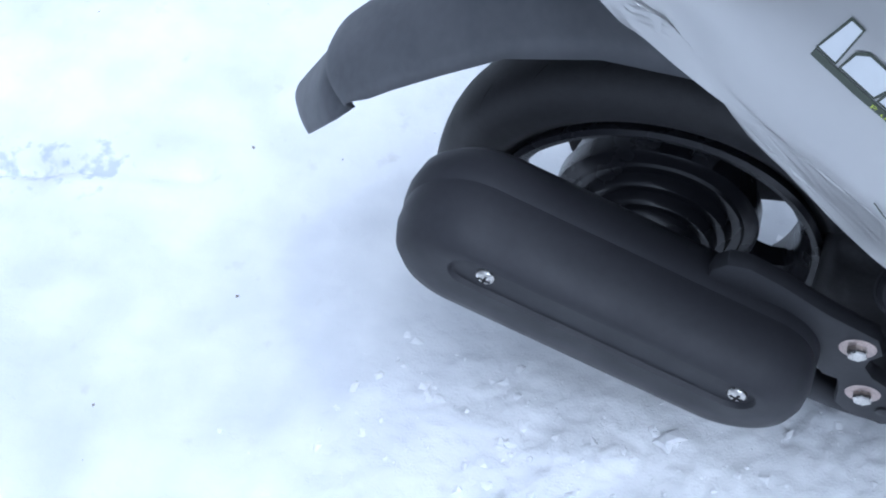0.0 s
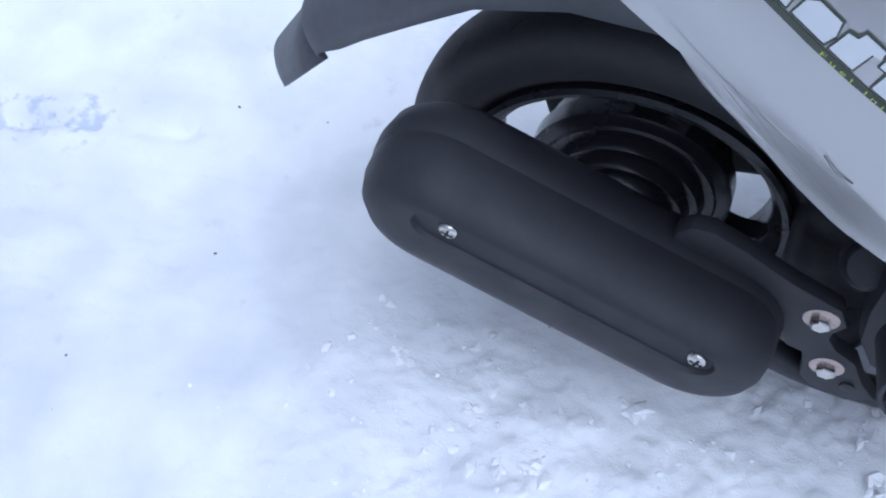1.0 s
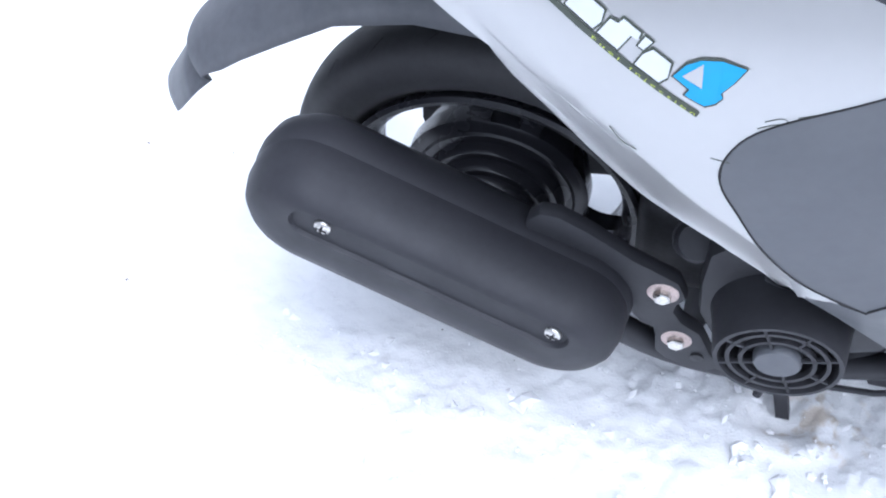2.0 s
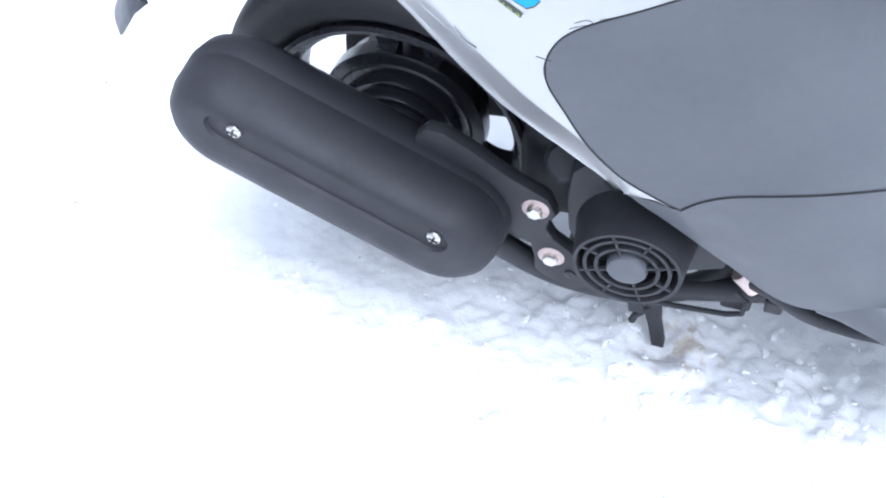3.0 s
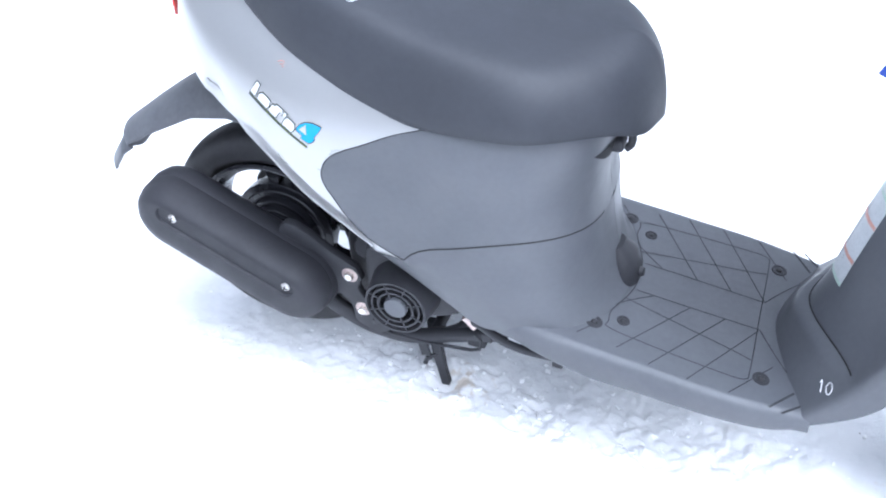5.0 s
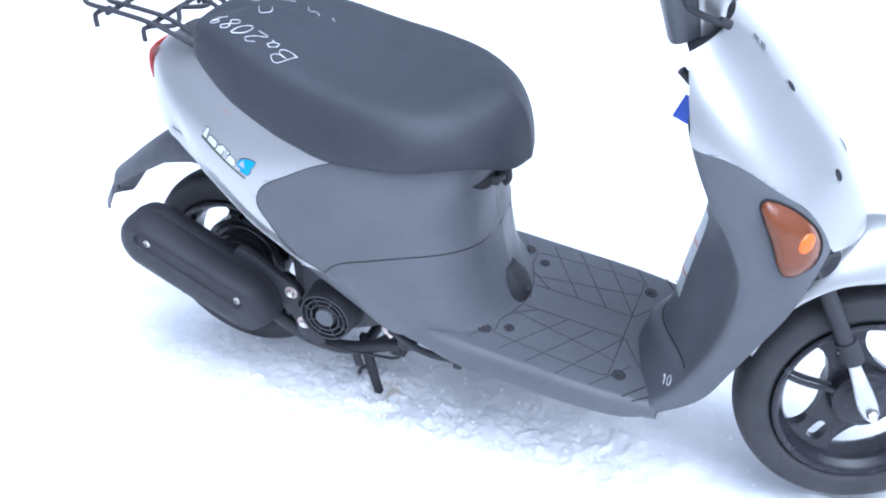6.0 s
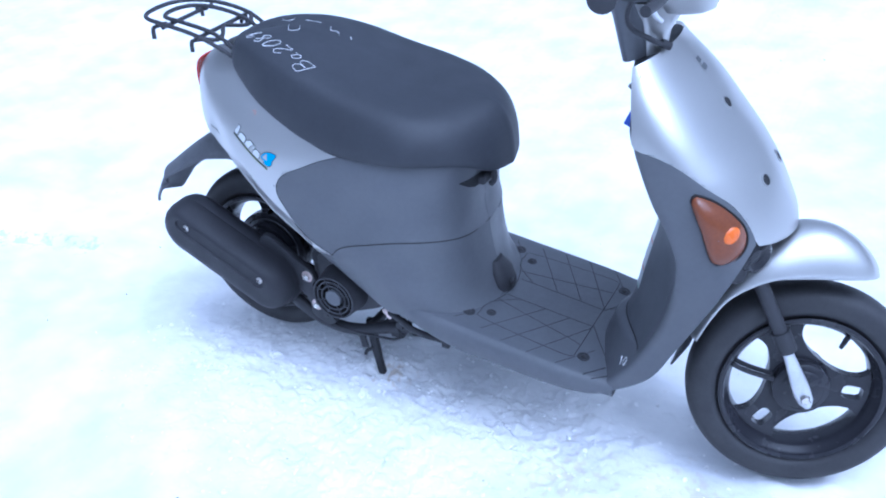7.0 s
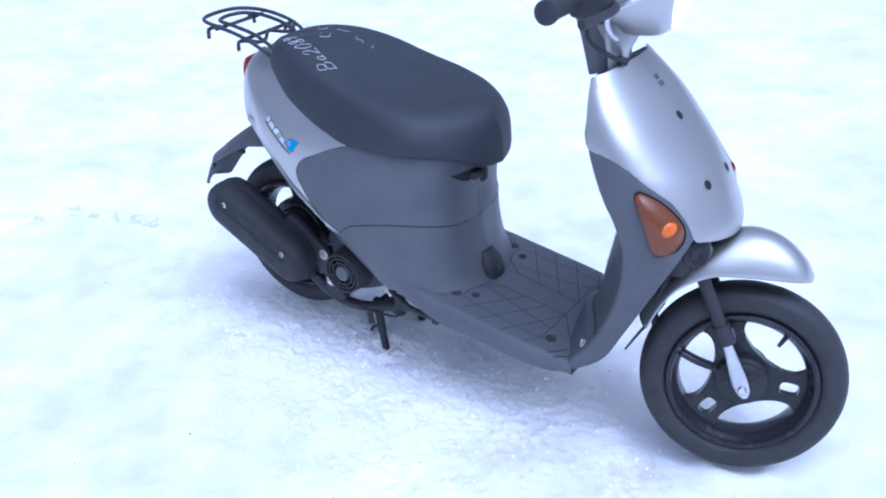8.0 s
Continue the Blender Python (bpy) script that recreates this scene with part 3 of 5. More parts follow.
def apron(z):
    """The lower part stands proud of the knee panel, with a rounded upper edge."""
    t = min(1.0, max(0.0, (0.267 - z) / 0.013))
    return 0.015 * math.sqrt(max(0.0, 1 - (1 - t) ** 2))


rows = []
for z in levels:
    b = nose_b(z)
    xe, xf, xm = edge_x(z), front_e(z), mid_x(z)
    xe = min(xe, xf - 0.001)
    r = []
    for k in range(11):
        x = xf + (xe + 0.012 - xf) * k / 10 if xf > xe + 0.012 else xf
        k2 = min(1.0, max(0.0, (z - 0.40) / 0.10))
        k2 = k2 * k2 * (3 - 2 * k2)
        r.append(V(x, -(b + (nose_width(x, z) - b) * k2), z))
    r.append(V(min(xf, xe + 0.004), -b + 0.0035, z))
    r.append(V(min(xf, xe), -b + 0.011, z))
    for k in range(1, 13):
        t = k / 12
        y = -(b - 0.011) * (1 - t)
        s = t * t * (3 - 2 * t)
        r.append(V(xe + (xm - xe) * s - apron(z) * min(1.0, 3 * t), y, z))
    rows.append(r)
shield = part("leg_shield", done(sheet(rows, mirror=True)), GREY, scooter, "dark grey plastic leg shield and knee panel")

# ---- seat ----
seat_low = [(0.050, 0, 0.668), (0.055, 0.05, 0.665), (0.076, 0.085, 0.653), (0.100, 0.104, 0.639), (0.165, 0.1415, 0.6135), (0.240, 0.1635, 0.585), (0.290, 0.171, 0.568), (0.337, 0.175, 0.555),
            (0.40, 0.177, 0.553), (0.46, 0.171, 0.551), (0.50, 0.152, 0.549), (0.54, 0.117, 0.542), (0.565, 0.086, 0.530), (0.586, 0.048, 0.513), (0.5985, 0, 0.508)]
seat_top = curve1([(0.03, 0.680), (0.09, 0.692), (0.16, 0.705), (0.24, 0.693), (0.32, 0.666), (0.38, 0.648), (0.44, 0.634), (0.49, 0.627), (0.535, 0.622)])
# across the seat: a sloping flank, a soft shoulder and a nearly flat top (share of the way in, share of the height)
flank = spline([(0, 0, 0), (0.010, 0, 0.16), (0.045, 0, 0.38), (0.095, 0, 0.60), (0.15, 0, 0.765), (0.205, 0, 0.855), (0.29, 0, 0.905), (0.46, 0, 0.943), (0.70, 0, 0.975), (1, 0, 1)], 29)
rows = []
for p in spline(seat_low, 91):
    xc = 0.11 + (p.x - 0.050) / 0.5485 * 0.425
    zt = seat_top(xc)
    mid = 0.3
    r = [V(p.x + (mid - p.x) * 0.10, -p.y * 0.88, p.z - 0.004), V(p.x + (mid - p.x) * 0.035, -p.y * 0.955, p.z - 0.006), V(p.x + (mid - p.x) * 0.008, -p.y * 0.99, p.z - 0.002)]
    w = max(0.0, min(1.0, (p.x - 0.40) / 0.19))
    for k, q in enumerate(flank):
        a = math.pi / 2 * k / 28
        h = 1.0 if k == 28 else q.x * (1 - w) + (1 - math.cos(a) ** 0.82) * w
        v = q.z * (1 - w) + math.sin(a) ** 0.82 * w
        r.append(V(p.x + (xc - p.x) * h, -p.y * (1 - h), p.z + 0.004 + (zt - p.z - 0.004) * v))
    rows.append(r)
seat = part("seat", done(sheet(rows, mirror=True)), SEAT, scooter, "black vinyl seat with chalk writing on its rear")


REAR_SPOKE = 1.40


# ---- wheels ----
def wheel(name, centre, turn, spoke_turn, valve, disc):
    """A three-spoke wheel with its tyre, built round its axle along y."""
    hub = new(name)
    hub.parent = scooter
    made = []
    rt, w = 0.1860, 0.0370
    prof = []
    for k in range(33):
        a = 2 * math.pi * k / 32
        ca, sa = math.cos(a), math.sin(a)
        rr = 0.155 + (rt - 0.155) * (abs(ca) ** 0.75 * (1 if ca > 0 else -1)) if ca > 0 else 0.155 + 0.031 * ca
        yy = w * (abs(sa) ** 0.85) * (1 if sa > 0 else -1)
        if ca < -0.55:
            yy *= 0.9
        prof.append((yy, rr))
    made.append(part("tyre", lathe(prof[:-1], (0, 0, 0), n=112, closed=True), RUBBER, hub, "worn black road tyre"))
    # shallow, nearly worn tread grooves over the shoulders
    bm = bmesh.new()
    for k in range(22):
        for sgn in (-1, 1):
            a0 = 2 * math.pi * (k + (0.5 if sgn > 0 else 0)) / 22
            pts = []
            for j in range(7):
                u = j / 6
                y = sgn * (0.014 + 0.018 * u)
                rr = 0.155 + (rt - 0.155) * max(0.0, 1 - (abs(y) / w) ** 2.35) ** 0.42 - 0.0006
                a = a0 + 0.13 * u
                pts.append(V(rr * math.cos(a), y, rr * math.sin(a)))
            tube(pts, 0.0010, 4, bm=bm)
    made.append(tagged(part("tread_groove", bm, DARK_LINE, hub), kind="stuff"))
    rim = [(-0.034, 0.135), (-0.036, 0.131), (-0.034, 0.126), (-0.026, 0.123), (-0.020, 0.117), (-0.010, 0.1135), (0.010, 0.113), (0.024, 0.1135), (0.030, 0.117), (0.036, 0.123), (0.037, 0.131), (0.034, 0.135), (0.0, 0.125)]
    made.append(part("rim", lathe(rim, (0, 0, 0), n=96, closed=True), WHEEL, hub, "black painted cast rim"))
    made.append(part("hub", lathe([(-0.030, 0.012), (-0.030, 0.040), (-0.026, 0.046), (-0.022, 0.047), (0.03, 0.050), (0.036, 0.046), (0.036, 0.012)], (0, 0, 0), n=40, closed=True), WHEEL, hub))
    made.append(part("hub_plate", lathe([(-0.0112, 0.02), (-0.0112, 0.049), (-0.009, 0.050), (0.009, 0.050), (0.0112, 0.049), (0.0112, 0.02)], (0, 0, 0), n=48, closed=True), WHEEL, hub))
    for s in range(3):
        a0 = spoke_turn + 2 * math.pi * s / 3
        out = []
        # flares into the hub and the rim
        half = curve1([(0.027, 0.0466), (0.036, 0.0418), (0.046, 0.0368), (0.058, 0.0325), (0.07, 0.0300), (0.08, 0.0292), (0.09, 0.0305), (0.10, 0.0355), (0.109, 0.046), (0.117, 0.064)])
        # a slot runs through the spoke towards the rim
        rs = [0.027, 0.036, 0.046, 0.056, 0.064, 0.070, 0.0715, 0.075, 0.081, 0.087, 0.093, 0.099, 0.1025, 0.104, 0.108, 0.111, 0.114, 0.117]
        gap = [0.0126 * max(0.05, 1 - (abs(r - 0.087) / 0.0171) ** 4) ** 0.25 if 0.0695 < r < 0.1045 else 0.0 for r in rs]
        bm = bmesh.new()
        sides = []
        for y in (-0.009, 0.009):
            col = []
            for r, g in zip(rs, gap):
                hs = [half(r), g, -g, -half(r)] if g else [half(r), -half(r)]
                col.append([bm.verts.new((r, y, h)) for h in hs])
            for a, b in zip(col, col[1:]):
                if len(a) == 4 and len(b) == 4:
                    bm.faces.new((a[0], b[0], b[1], a[1]))
                    bm.faces.new((a[2], b[2], b[3], a[3]))
                else:
                    bm.faces.new(a + b[::-1])
            sides.append(col)
        near, far = sides
        for k in range(len(rs) - 1):
            bm.faces.new((near[k][0], near[k + 1][0], far[k + 1][0], far[k][0]))
            bm.faces.new((near[k][-1], near[k + 1][-1], far[k + 1][-1], far[k][-1]))
            if gap[k] and gap[k + 1]:
                for e in (1, 2):
                    bm.faces.new((near[k][e], near[k + 1][e], far[k + 1][e], far[k][e]))
        for k in (5, 13):
            bm.faces.new((near[k][1], near[k][2], far[k][2], far[k][1]))
        bmesh.ops.recalc_face_normals(bm, faces=bm.faces)
        bmesh.ops.transform(bm, matrix=Matrix.Rotation(-a0, 4, "Y"), verts=bm.verts)
        made.append(part("spoke", bm, WHEEL, hub))
    if valve is not None:
        v = Matrix.Rotation(-valve, 4, "Y")
        made.append(part("valve", tube([v @ V(0.119, 0, 0), v @ V(0.112, -0.002, 0), v @ V(0.106, -0.005, 0), v @ V(0.098, -0.009, 0), v @ V(0.0965, -0.0095, 0), v @ V(0.0915, -0.012, 0)], 0.0056, 10, taper=0.0034), BLACK, hub))
    if valve is None:
        made.append(part("wheel_web", lathe([(-0.012, 0.045), (-0.012, 0.080), (-0.009, 0.084), (0.009, 0.084), (0.012, 0.080), (0.012, 0.045)], (0, 0, 0), n=56, closed=True), WHEEL, hub))
        made.append(part("hub_drum", lathe([(-0.046, 0.014), (-0.046, 0.036), (-0.040, 0.042), (-0.034, 0.044), (-0.034, 0.050), (-0.031, 0.052), (-0.024, 0.054), (-0.024, 0.060), (-0.021, 0.062), (-0.014, 0.064), (-0.014, 0.071), (-0.010, 0.075), (0.03, 0.077)], (0, 0, 0), n=48), WHEEL, hub))
    elif disc:
        made.append(part("brake_drum", lathe([(-0.034, 0.010), (-0.034, 0.030), (-0.030, 0.036), (-0.026, 0.037)], (0, 0, 0), n=36), WHEEL, hub))
    hub.matrix_basis = turn @ Matrix.Translation(Vector(centre) * K)
    return hub


wheel("rear_wheel", (0.0305, 0.0, 0.204), Matrix(), REAR_SPOKE, None, True)

# everything that turns with the handlebar is drawn straight ahead and then turned
RAKE = 24.5
AXIS_AT = V(0.872, 0, 0.75) * K
STEER = Matrix.Translation(AXIS_AT) @ Matrix.Rotation(radians(21), 4, Vector((-math.sin(radians(RAKE)), 0, math.cos(radians(RAKE))))) @ Matrix.Translation(-AXIS_AT)
FRONT = V(1.1145, 0, 0.1895)
wheel("front_wheel", FRONT, STEER, 1.97, 0.93, True)


def steered(ob):
    ob.matrix_basis = STEER
    return ob


# front mudguard
f_low = [(1.207, 0, 0.3975), (1.203, 0.024, 0.3985), (1.182, 0.0448, 0.4025), (1.133, 0.0568, 0.4055), (1.085, 0.0632, 0.4065), (1.04, 0.0664, 0.4025), (0.9994, 0.0648, 0.3815), (0.9723, 0.0608, 0.3555), (0.9501, 0.056, 0.3155), (0.9357, 0.0528, 0.2815)]
f_top = [(1.209, 0, 0.4005), (1.193, 0, 0.4275), (1.162, 0, 0.4555), (1.124, 0, 0.4725), (1.085, 0, 0.4735), (1.037, 0, 0.4575), (0.9984, 0, 0.4295), (0.9646, 0, 0.3845), (0.9386, 0, 0.3395), (0.9212, 0, 0.2895)]
rows = []
for p, q in zip(spline(f_low, 40), spline(f_top, 40)):
    r = []
    for k in range(13):
        a = math.pi / 2 * k / 12
        r.append(V(p.x + (q.x - p.x) * math.sin(a) ** 1.2, -p.y * math.cos(a) ** 0.85 if k < 12 else 0.0, p.z + (q.z - p.z) * math.sin(a) ** 1.1))
    rows.append(r)
mudguard = steered(part("front_mudguard", done(sheet(rows, mirror=True)), SILVER, scooter, "silver painted front mudguard", thick=0.003))

# fork
for sgn in (-1, 1):
    leg = steered(part("fork_leg", tube([V(1.013, 0.050 * sgn, 0.415), V(1.024, 0.052 * sgn, 0.390), V(1.074, 0.052 * sgn, 0.284)], 0.0120, 14), BLACK, scooter))
    part("fork_collar", tube([V(1.063, 0.052 * sgn, 0.308), V(1.068, 0.052 * sgn, 0.298), V(1.079, 0.052 * sgn, 0.274)], 0.0155, 14), BLACK, leg)
    rows = []
    for x, z, w in ((1.074, 0.284, 0.0085), (1.083, 0.262, 0.0090), (1.094, 0.237, 0.0115), (1.104, 0.214, 0.0140), (1.112, 0.195, 0.0145), (1.119, 0.181, 0.0125), (1.123, 0.172, 0.0060)):
        c, side = V(x, 0.0515 * sgn, z), V(0.92, 0, 0.39)
        rows.append([c + side * w * math.cos(a) + V(0, 0.0065 * math.sin(a), 0) for a in [2 * math.pi * k / 14 for k in range(14)]])
    part("fork_end", done(sheet(rows, close=True, ends=True)), ALLOY, leg, "bare alloy fork end")
    part("axle_nut", lathe([(0, 0.0005), (0, 0.0085), (-0.008 * -sgn, 0.0085), (-0.010 * -sgn, 0.007), (-0.010 * -sgn, 0.0005)], (1.1155, 0.056 * sgn, 0.1895), n=6), STEEL, leg)

# ---- exhaust ----
EX = V(0.0109, 0, 0.2588)
ED, EN = V(0.917, 0, -0.399), V(0.399, 0, 0.917)


def stadium(length, half, y, shift=0.0, n=28):
    c = EX + EN * shift
    pts = []
    for k in range(n):
        a = math.pi / 2 + math.pi * k / (n - 1)
        pts.append(c - ED * length + half * (math.cos(a) * ED + math.sin(a) * EN) + V(0, y, 0))
    for k in range(n):
        a = -math.pi / 2 + math.pi * k / (n - 1)
        pts.append(c + ED * length + half * (math.cos(a) * ED + math.sin(a) * EN) + V(0, y, 0))
    return pts


rings = [stadium(0.0995, 0.040, -0.083, -0.004), stadium(0.0995, 0.052, -0.087, -0.004), stadium(0.0995, 0.060, -0.096, -0.004), stadium(0.0995, 0.063, -0.112, -0.003), stadium(0.0995, 0.0622, -0.124, -0.003), stadium(0.0995, 0.058, -0.135, -0.003)]
muffler = part("exhaust_silencer", done(sheet(rings, close=True, ends=True)), EXHAUST, scooter, "black exhaust silencer with a bolted plastic cover")
rings = [stadium(0.1015, 0.056, -0.118, 0.001), stadium(0.1015, 0.0585, -0.130, 0.001), stadium(0.1015, 0.058, -0.144, 0.001), stadium(0.1015, 0.054, -0.157, 0.002), stadium(0.1015, 0.0465, -0.167, 0.006), stadium(0.1015, 0.035, -0.1735, 0.013),
         stadium(0.1005, 0.024, -0.176, 0.021), stadium(0.0985, 0.0165, -0.1765, 0.0262), stadium(0.0985, 0.0148, -0.1728, 0.0262), stadium(0.0985, 0.008, -0.1728, 0.0262)]
ex_cover = part("exhaust_cover", done(sheet(rings, close=True, ends=True)), EXHAUST, scooter, "matt black plastic exhaust cover")

SCREW1, SCREW2 = V(-0.0592, -0.1728, 0.3202), V(0.1150, -0.1728, 0.2440)


def screw(at, r, parent, axis=(0, -1, 0), mat=None, cross=True, label=""):
    """A pan-head screw with a cross recess."""
    a = Vector(axis).normalized()
    head = part("screw", lathe([(0, r), (r * 0.25, r * 0.96), (r * 0.45, r * 0.75), (r * 0.55, r * 0.4), (r * 0.57, 0.0002)], at, a, 18), mat or STEEL, parent, label)
    if cross:
        bm = bmesh.new()
        u = a.orthogonal().normalized()
        v = a.cross(u)
        m = Matrix((u, v, a)).transposed().to_4x4()
        for t in (0.4, 0.4 + math.pi / 2):
            block((r * 1.25, r * 0.26, r * 0.12), Vector(at) + a * r * 0.55, 0, m @ Matrix.Rotation(t, 4, "Z"), bm)
        part("cross_recess", bm, DARK_LINE, parent)
    return head


for at in (SCREW1, SCREW2):
    screw(at, 0.0072, ex_cover, label="bright cross-head screw")

# header pipe, bracket and bolts
part("exhaust_pipe", tube([V(0.10, -0.10, 0.20), V(0.14, -0.095, 0.155), V(0.20, -0.09, 0.122), V(0.27, -0.085, 0.118), V(0.34, -0.07, 0.14), V(0.37, -0.03, 0.18)], 0.0125, 12, n=28), BLACK, muffler)
bracket = part("silencer_bracket", plate([(0.081, 0.268), (0.079, 0.285), (0.083, 0.302), (0.093, 0.312), (0.108, 0.311), (0.13, 0.298), (0.165, 0.272), (0.200, 0.252), (0.207, 0.232), (0.200, 0.221), (0.199, 0.212), (0.206, 0.199), (0.222, 0.186), (0.232, 0.160), (0.245, 0.140), (0.225, 0.128), (0.196, 0.140), (0.187, 0.150), (0.186, 0.170), (0.183, 0.186), (0.172, 0.190), (0.158, 0.212), (0.12, 0.225), (0.09, 0.250)], -0.104, -0.119, 0.005), BLACK, scooter)
for at in (V(0.1884, -0.1175, 0.2374), V(0.2036, -0.1175, 0.1745)):
    washer = part("flange_washer", lathe([(0, 0.0125), (0.0018, 0.0125), (0.0022, 0.011), (0.0022, 0.004)], at, (0, -1, 0), 26), RUST, bracket, "rusty zinc-plated flange washer")
    part("hex_bolt", lathe([(0.002, 0.0072), (0.0075, 0.0072), (0.0085, 0.006), (0.0085, 0.0002)], at, (0, -1, 0), 6), STEEL, bracket, smooth=False)
part("small_bolt", lathe([(0, 0.006), (0.004, 0.0055), (0.005, 0.0002)], (0.222, -0.117, 0.154), (0, -1, 0), 10), ENGINE, bracket)
part("tail_pipe", tube([V(-0.112, -0.098, 0.306), V(-0.142, -0.098, 0.296)], 0.0052, 12), BLACK, muffler)

# ---- engine, fan and cases ----
engine = part("engine", block((0.20, 0.15, 0.15), (0.335, 0.01, 0.235), 0.02), ENGINE, scooter, "dark cast engine with a round fan grille")
part("crankcase", block((0.16, 0.13, 0.11), (0.235, 0.0, 0.215), 0.025), ENGINE, engine)
part("transmission_case", plate([(-0.068, 0.205), (-0.064, 0.235), (-0.045, 0.263), (-0.01, 0.279), (0.05, 0.285), (0.15, 0.288), (0.30, 0.30), (0.40, 0.28), (0.42, 0.22), (0.38, 0.16), (0.28, 0.15), (0.15, 0.160), (0.05, 0.15), (0.0, 0.150), (-0.045, 0.165), (-0.064, 0.185)], 0.055, 0.115, 0.012), CASE, engine)
shroud = part("fan_shroud", plate([(0.213, 0.255), (0.216, 0.290), (0.235, 0.312), (0.265, 0.322), (0.30, 0.312), (0.335, 0.285), (0.357, 0.245), (0.360, 0.222), (0.354, 0.203), (0.335, 0.194), (0.30, 0.180), (0.26, 0.168), (0.228, 0.185), (0.215, 0.215)], -0.06, -0.118, 0.010), BLACK, engine, "matt black fan shroud")
FAN = V(0.276, -0.161, 0.2335)
part("fan_duct", lathe([(-0.046, 0.053), (-0.035, 0.0505), (-0.004, 0.0465), (0.000, 0.0455), (0.000, 0.0425), (-0.006, 0.0418), (-0.03, 0.0415)], FAN, (0, -1, 0), 48), BLACK, engine)
grille = part("fan_grille", lathe([(-0.001, 0.0370), (-0.001, 0.0340), (-0.006, 0.0340), (-0.006, 0.0370)], FAN, (0, -1, 0), 44, closed=True), BLACK, scooter, "round black plastic fan grille")
part("ring", lathe([(-0.001, 0.0275), (-0.001, 0.0245), (-0.006, 0.0245), (-0.006, 0.0275)], FAN, (0, -1, 0), 40, closed=True), BLACK, grille)
part("hub_cap", lathe([(-0.008, 0.0175), (-0.001, 0.0172), (0.001, 0.0160), (0.0012, 0.0002)], FAN, (0, -1, 0), 36), GREY, grille, "grey hub cap of the grille")
for k in range(8):
    a = math.pi / 4 * k + 0.35
    d = V(math.cos(a), 0, math.sin(a))
    r0, r1 = ((0.0165, 0.043), (0.0245, 0.043))[k % 2]
    part("grille_rib", block((r1 - r0, 0.004, 0.0022), FAN + V(0, 0.003, 0) + d * (r0 + r1) / 2, 0.0005, Matrix.Rotation(-a, 4, "Y")), BLACK, grille)
part("fan_wheel", lathe([(-0.03, 0.0002), (-0.03, 0.042)], FAN, (0, -1, 0), 32), DARK_LINE, grille)
cap = part("oil_cap", lathe([(0, 0.017), (0.010, 0.017), (0.014, 0.014), (0.015, 0.0002)], (0.207, -0.088, 0.272), (0, -0.75, 0.66), 24), BLACK, scooter)
part("cap_band", tube([V(0.207, -0.088, 0.272) + Matrix.Rotation(radians(-48.6), 3, "X") @ V(0.0178 * math.cos(t), -0.004 + 0 * t, 0.0178 * math.sin(t)) for t in [2 * math.pi * k / 24 for k in range(25)]], 0.0016, 6), ENGINE, cap)
part("air_box", block((0.24, 0.075, 0.145), (0.135, 0.095, 0.332), 0.02), BLACK, engine, "black plastic air filter box")
# plastic inner arch in front of the rear tyre
rows = []
for k in range(15):
    a = radians(-35 + 110 * k / 14)
    rows.append([V(0.035 + 0.212 * math.cos(a), y, 0.228 + 0.212 * math.sin(a)) for y in (-0.07, -0.035, 0, 0.035, 0.07)])
part("inner_arch", done(sheet(rows)), BLACK, scooter, thick=0.003)
part("frame_tube", tube([V(0.300, -0.09, 0.122), V(0.378, -0.09, 0.147), V(0.42, -0.09, 0.160)], 0.0118, 14), BLACK, engine)
part("frame_lug", block((0.028, 0.02, 0.018), (0.372, -0.09, 0.134), 0.005), BLACK, engine)
part("brake_rod", tube([V(0.16, -0.10, 0.140), V(0.24, -0.105, 0.120), V(0.30, -0.105, 0.118), V(0.365, -0.105, 0.124), V(0.379, -0.105, 0.130), V(0.381, -0.102, 0.146), V(0.37, -0.098, 0.152)], 0.0028, 8), BLACK, engine)
part("hose_clamp", tube([V(0.366, -0.120, 0.210), V(0.382, -0.121, 0.194)], 0.0085, 12), RUST, engine, "tarnished metal pipe clamp")
hose = part("drain_hose", tube([V(0.374, -0.120, 0.203), V(0.392, -0.128, 0.205), V(0.414, -0.135, 0.199), V(0.431, -0.135, 0.190), V(0.4615, -0.135, 0.184), V(0.485, -0.135, 0.184), V(0.510, -0.135, 0.183), V(0.56, -0.132, 0.178)], 0.0072, 12, n=36), BLACK, scooter)
for x, y, z in ((0.400, -0.122, 0.184), (0.506, -0.135, 0.180)):
    part("hose_clip", block((0.015, 0.020, 0.016), (x, y, z), 0.003), BLACK, hose)
part("under_frame", block((0.36, 0.20, 0.03), (0.60, 0, 0.178), 0.01, Matrix.Rotation(radians(9), 4, "Y")), ENGINE, scooter)
part("side_rail", tube([V(0.40, -0.11, 0.215), V(0.50, -0.125, 0.190), V(0.62, -0.13, 0.176), V(0.74, -0.12, 0.168)], 0.010, 12, n=14), BLACK, scooter)
part("alloy_bracket", block((0.042, 0.006, 0.011), (0.453, -0.132, 0.196), 0.002, Matrix.Rotation(radians(4), 4, "Y")), ALLOY, engine)

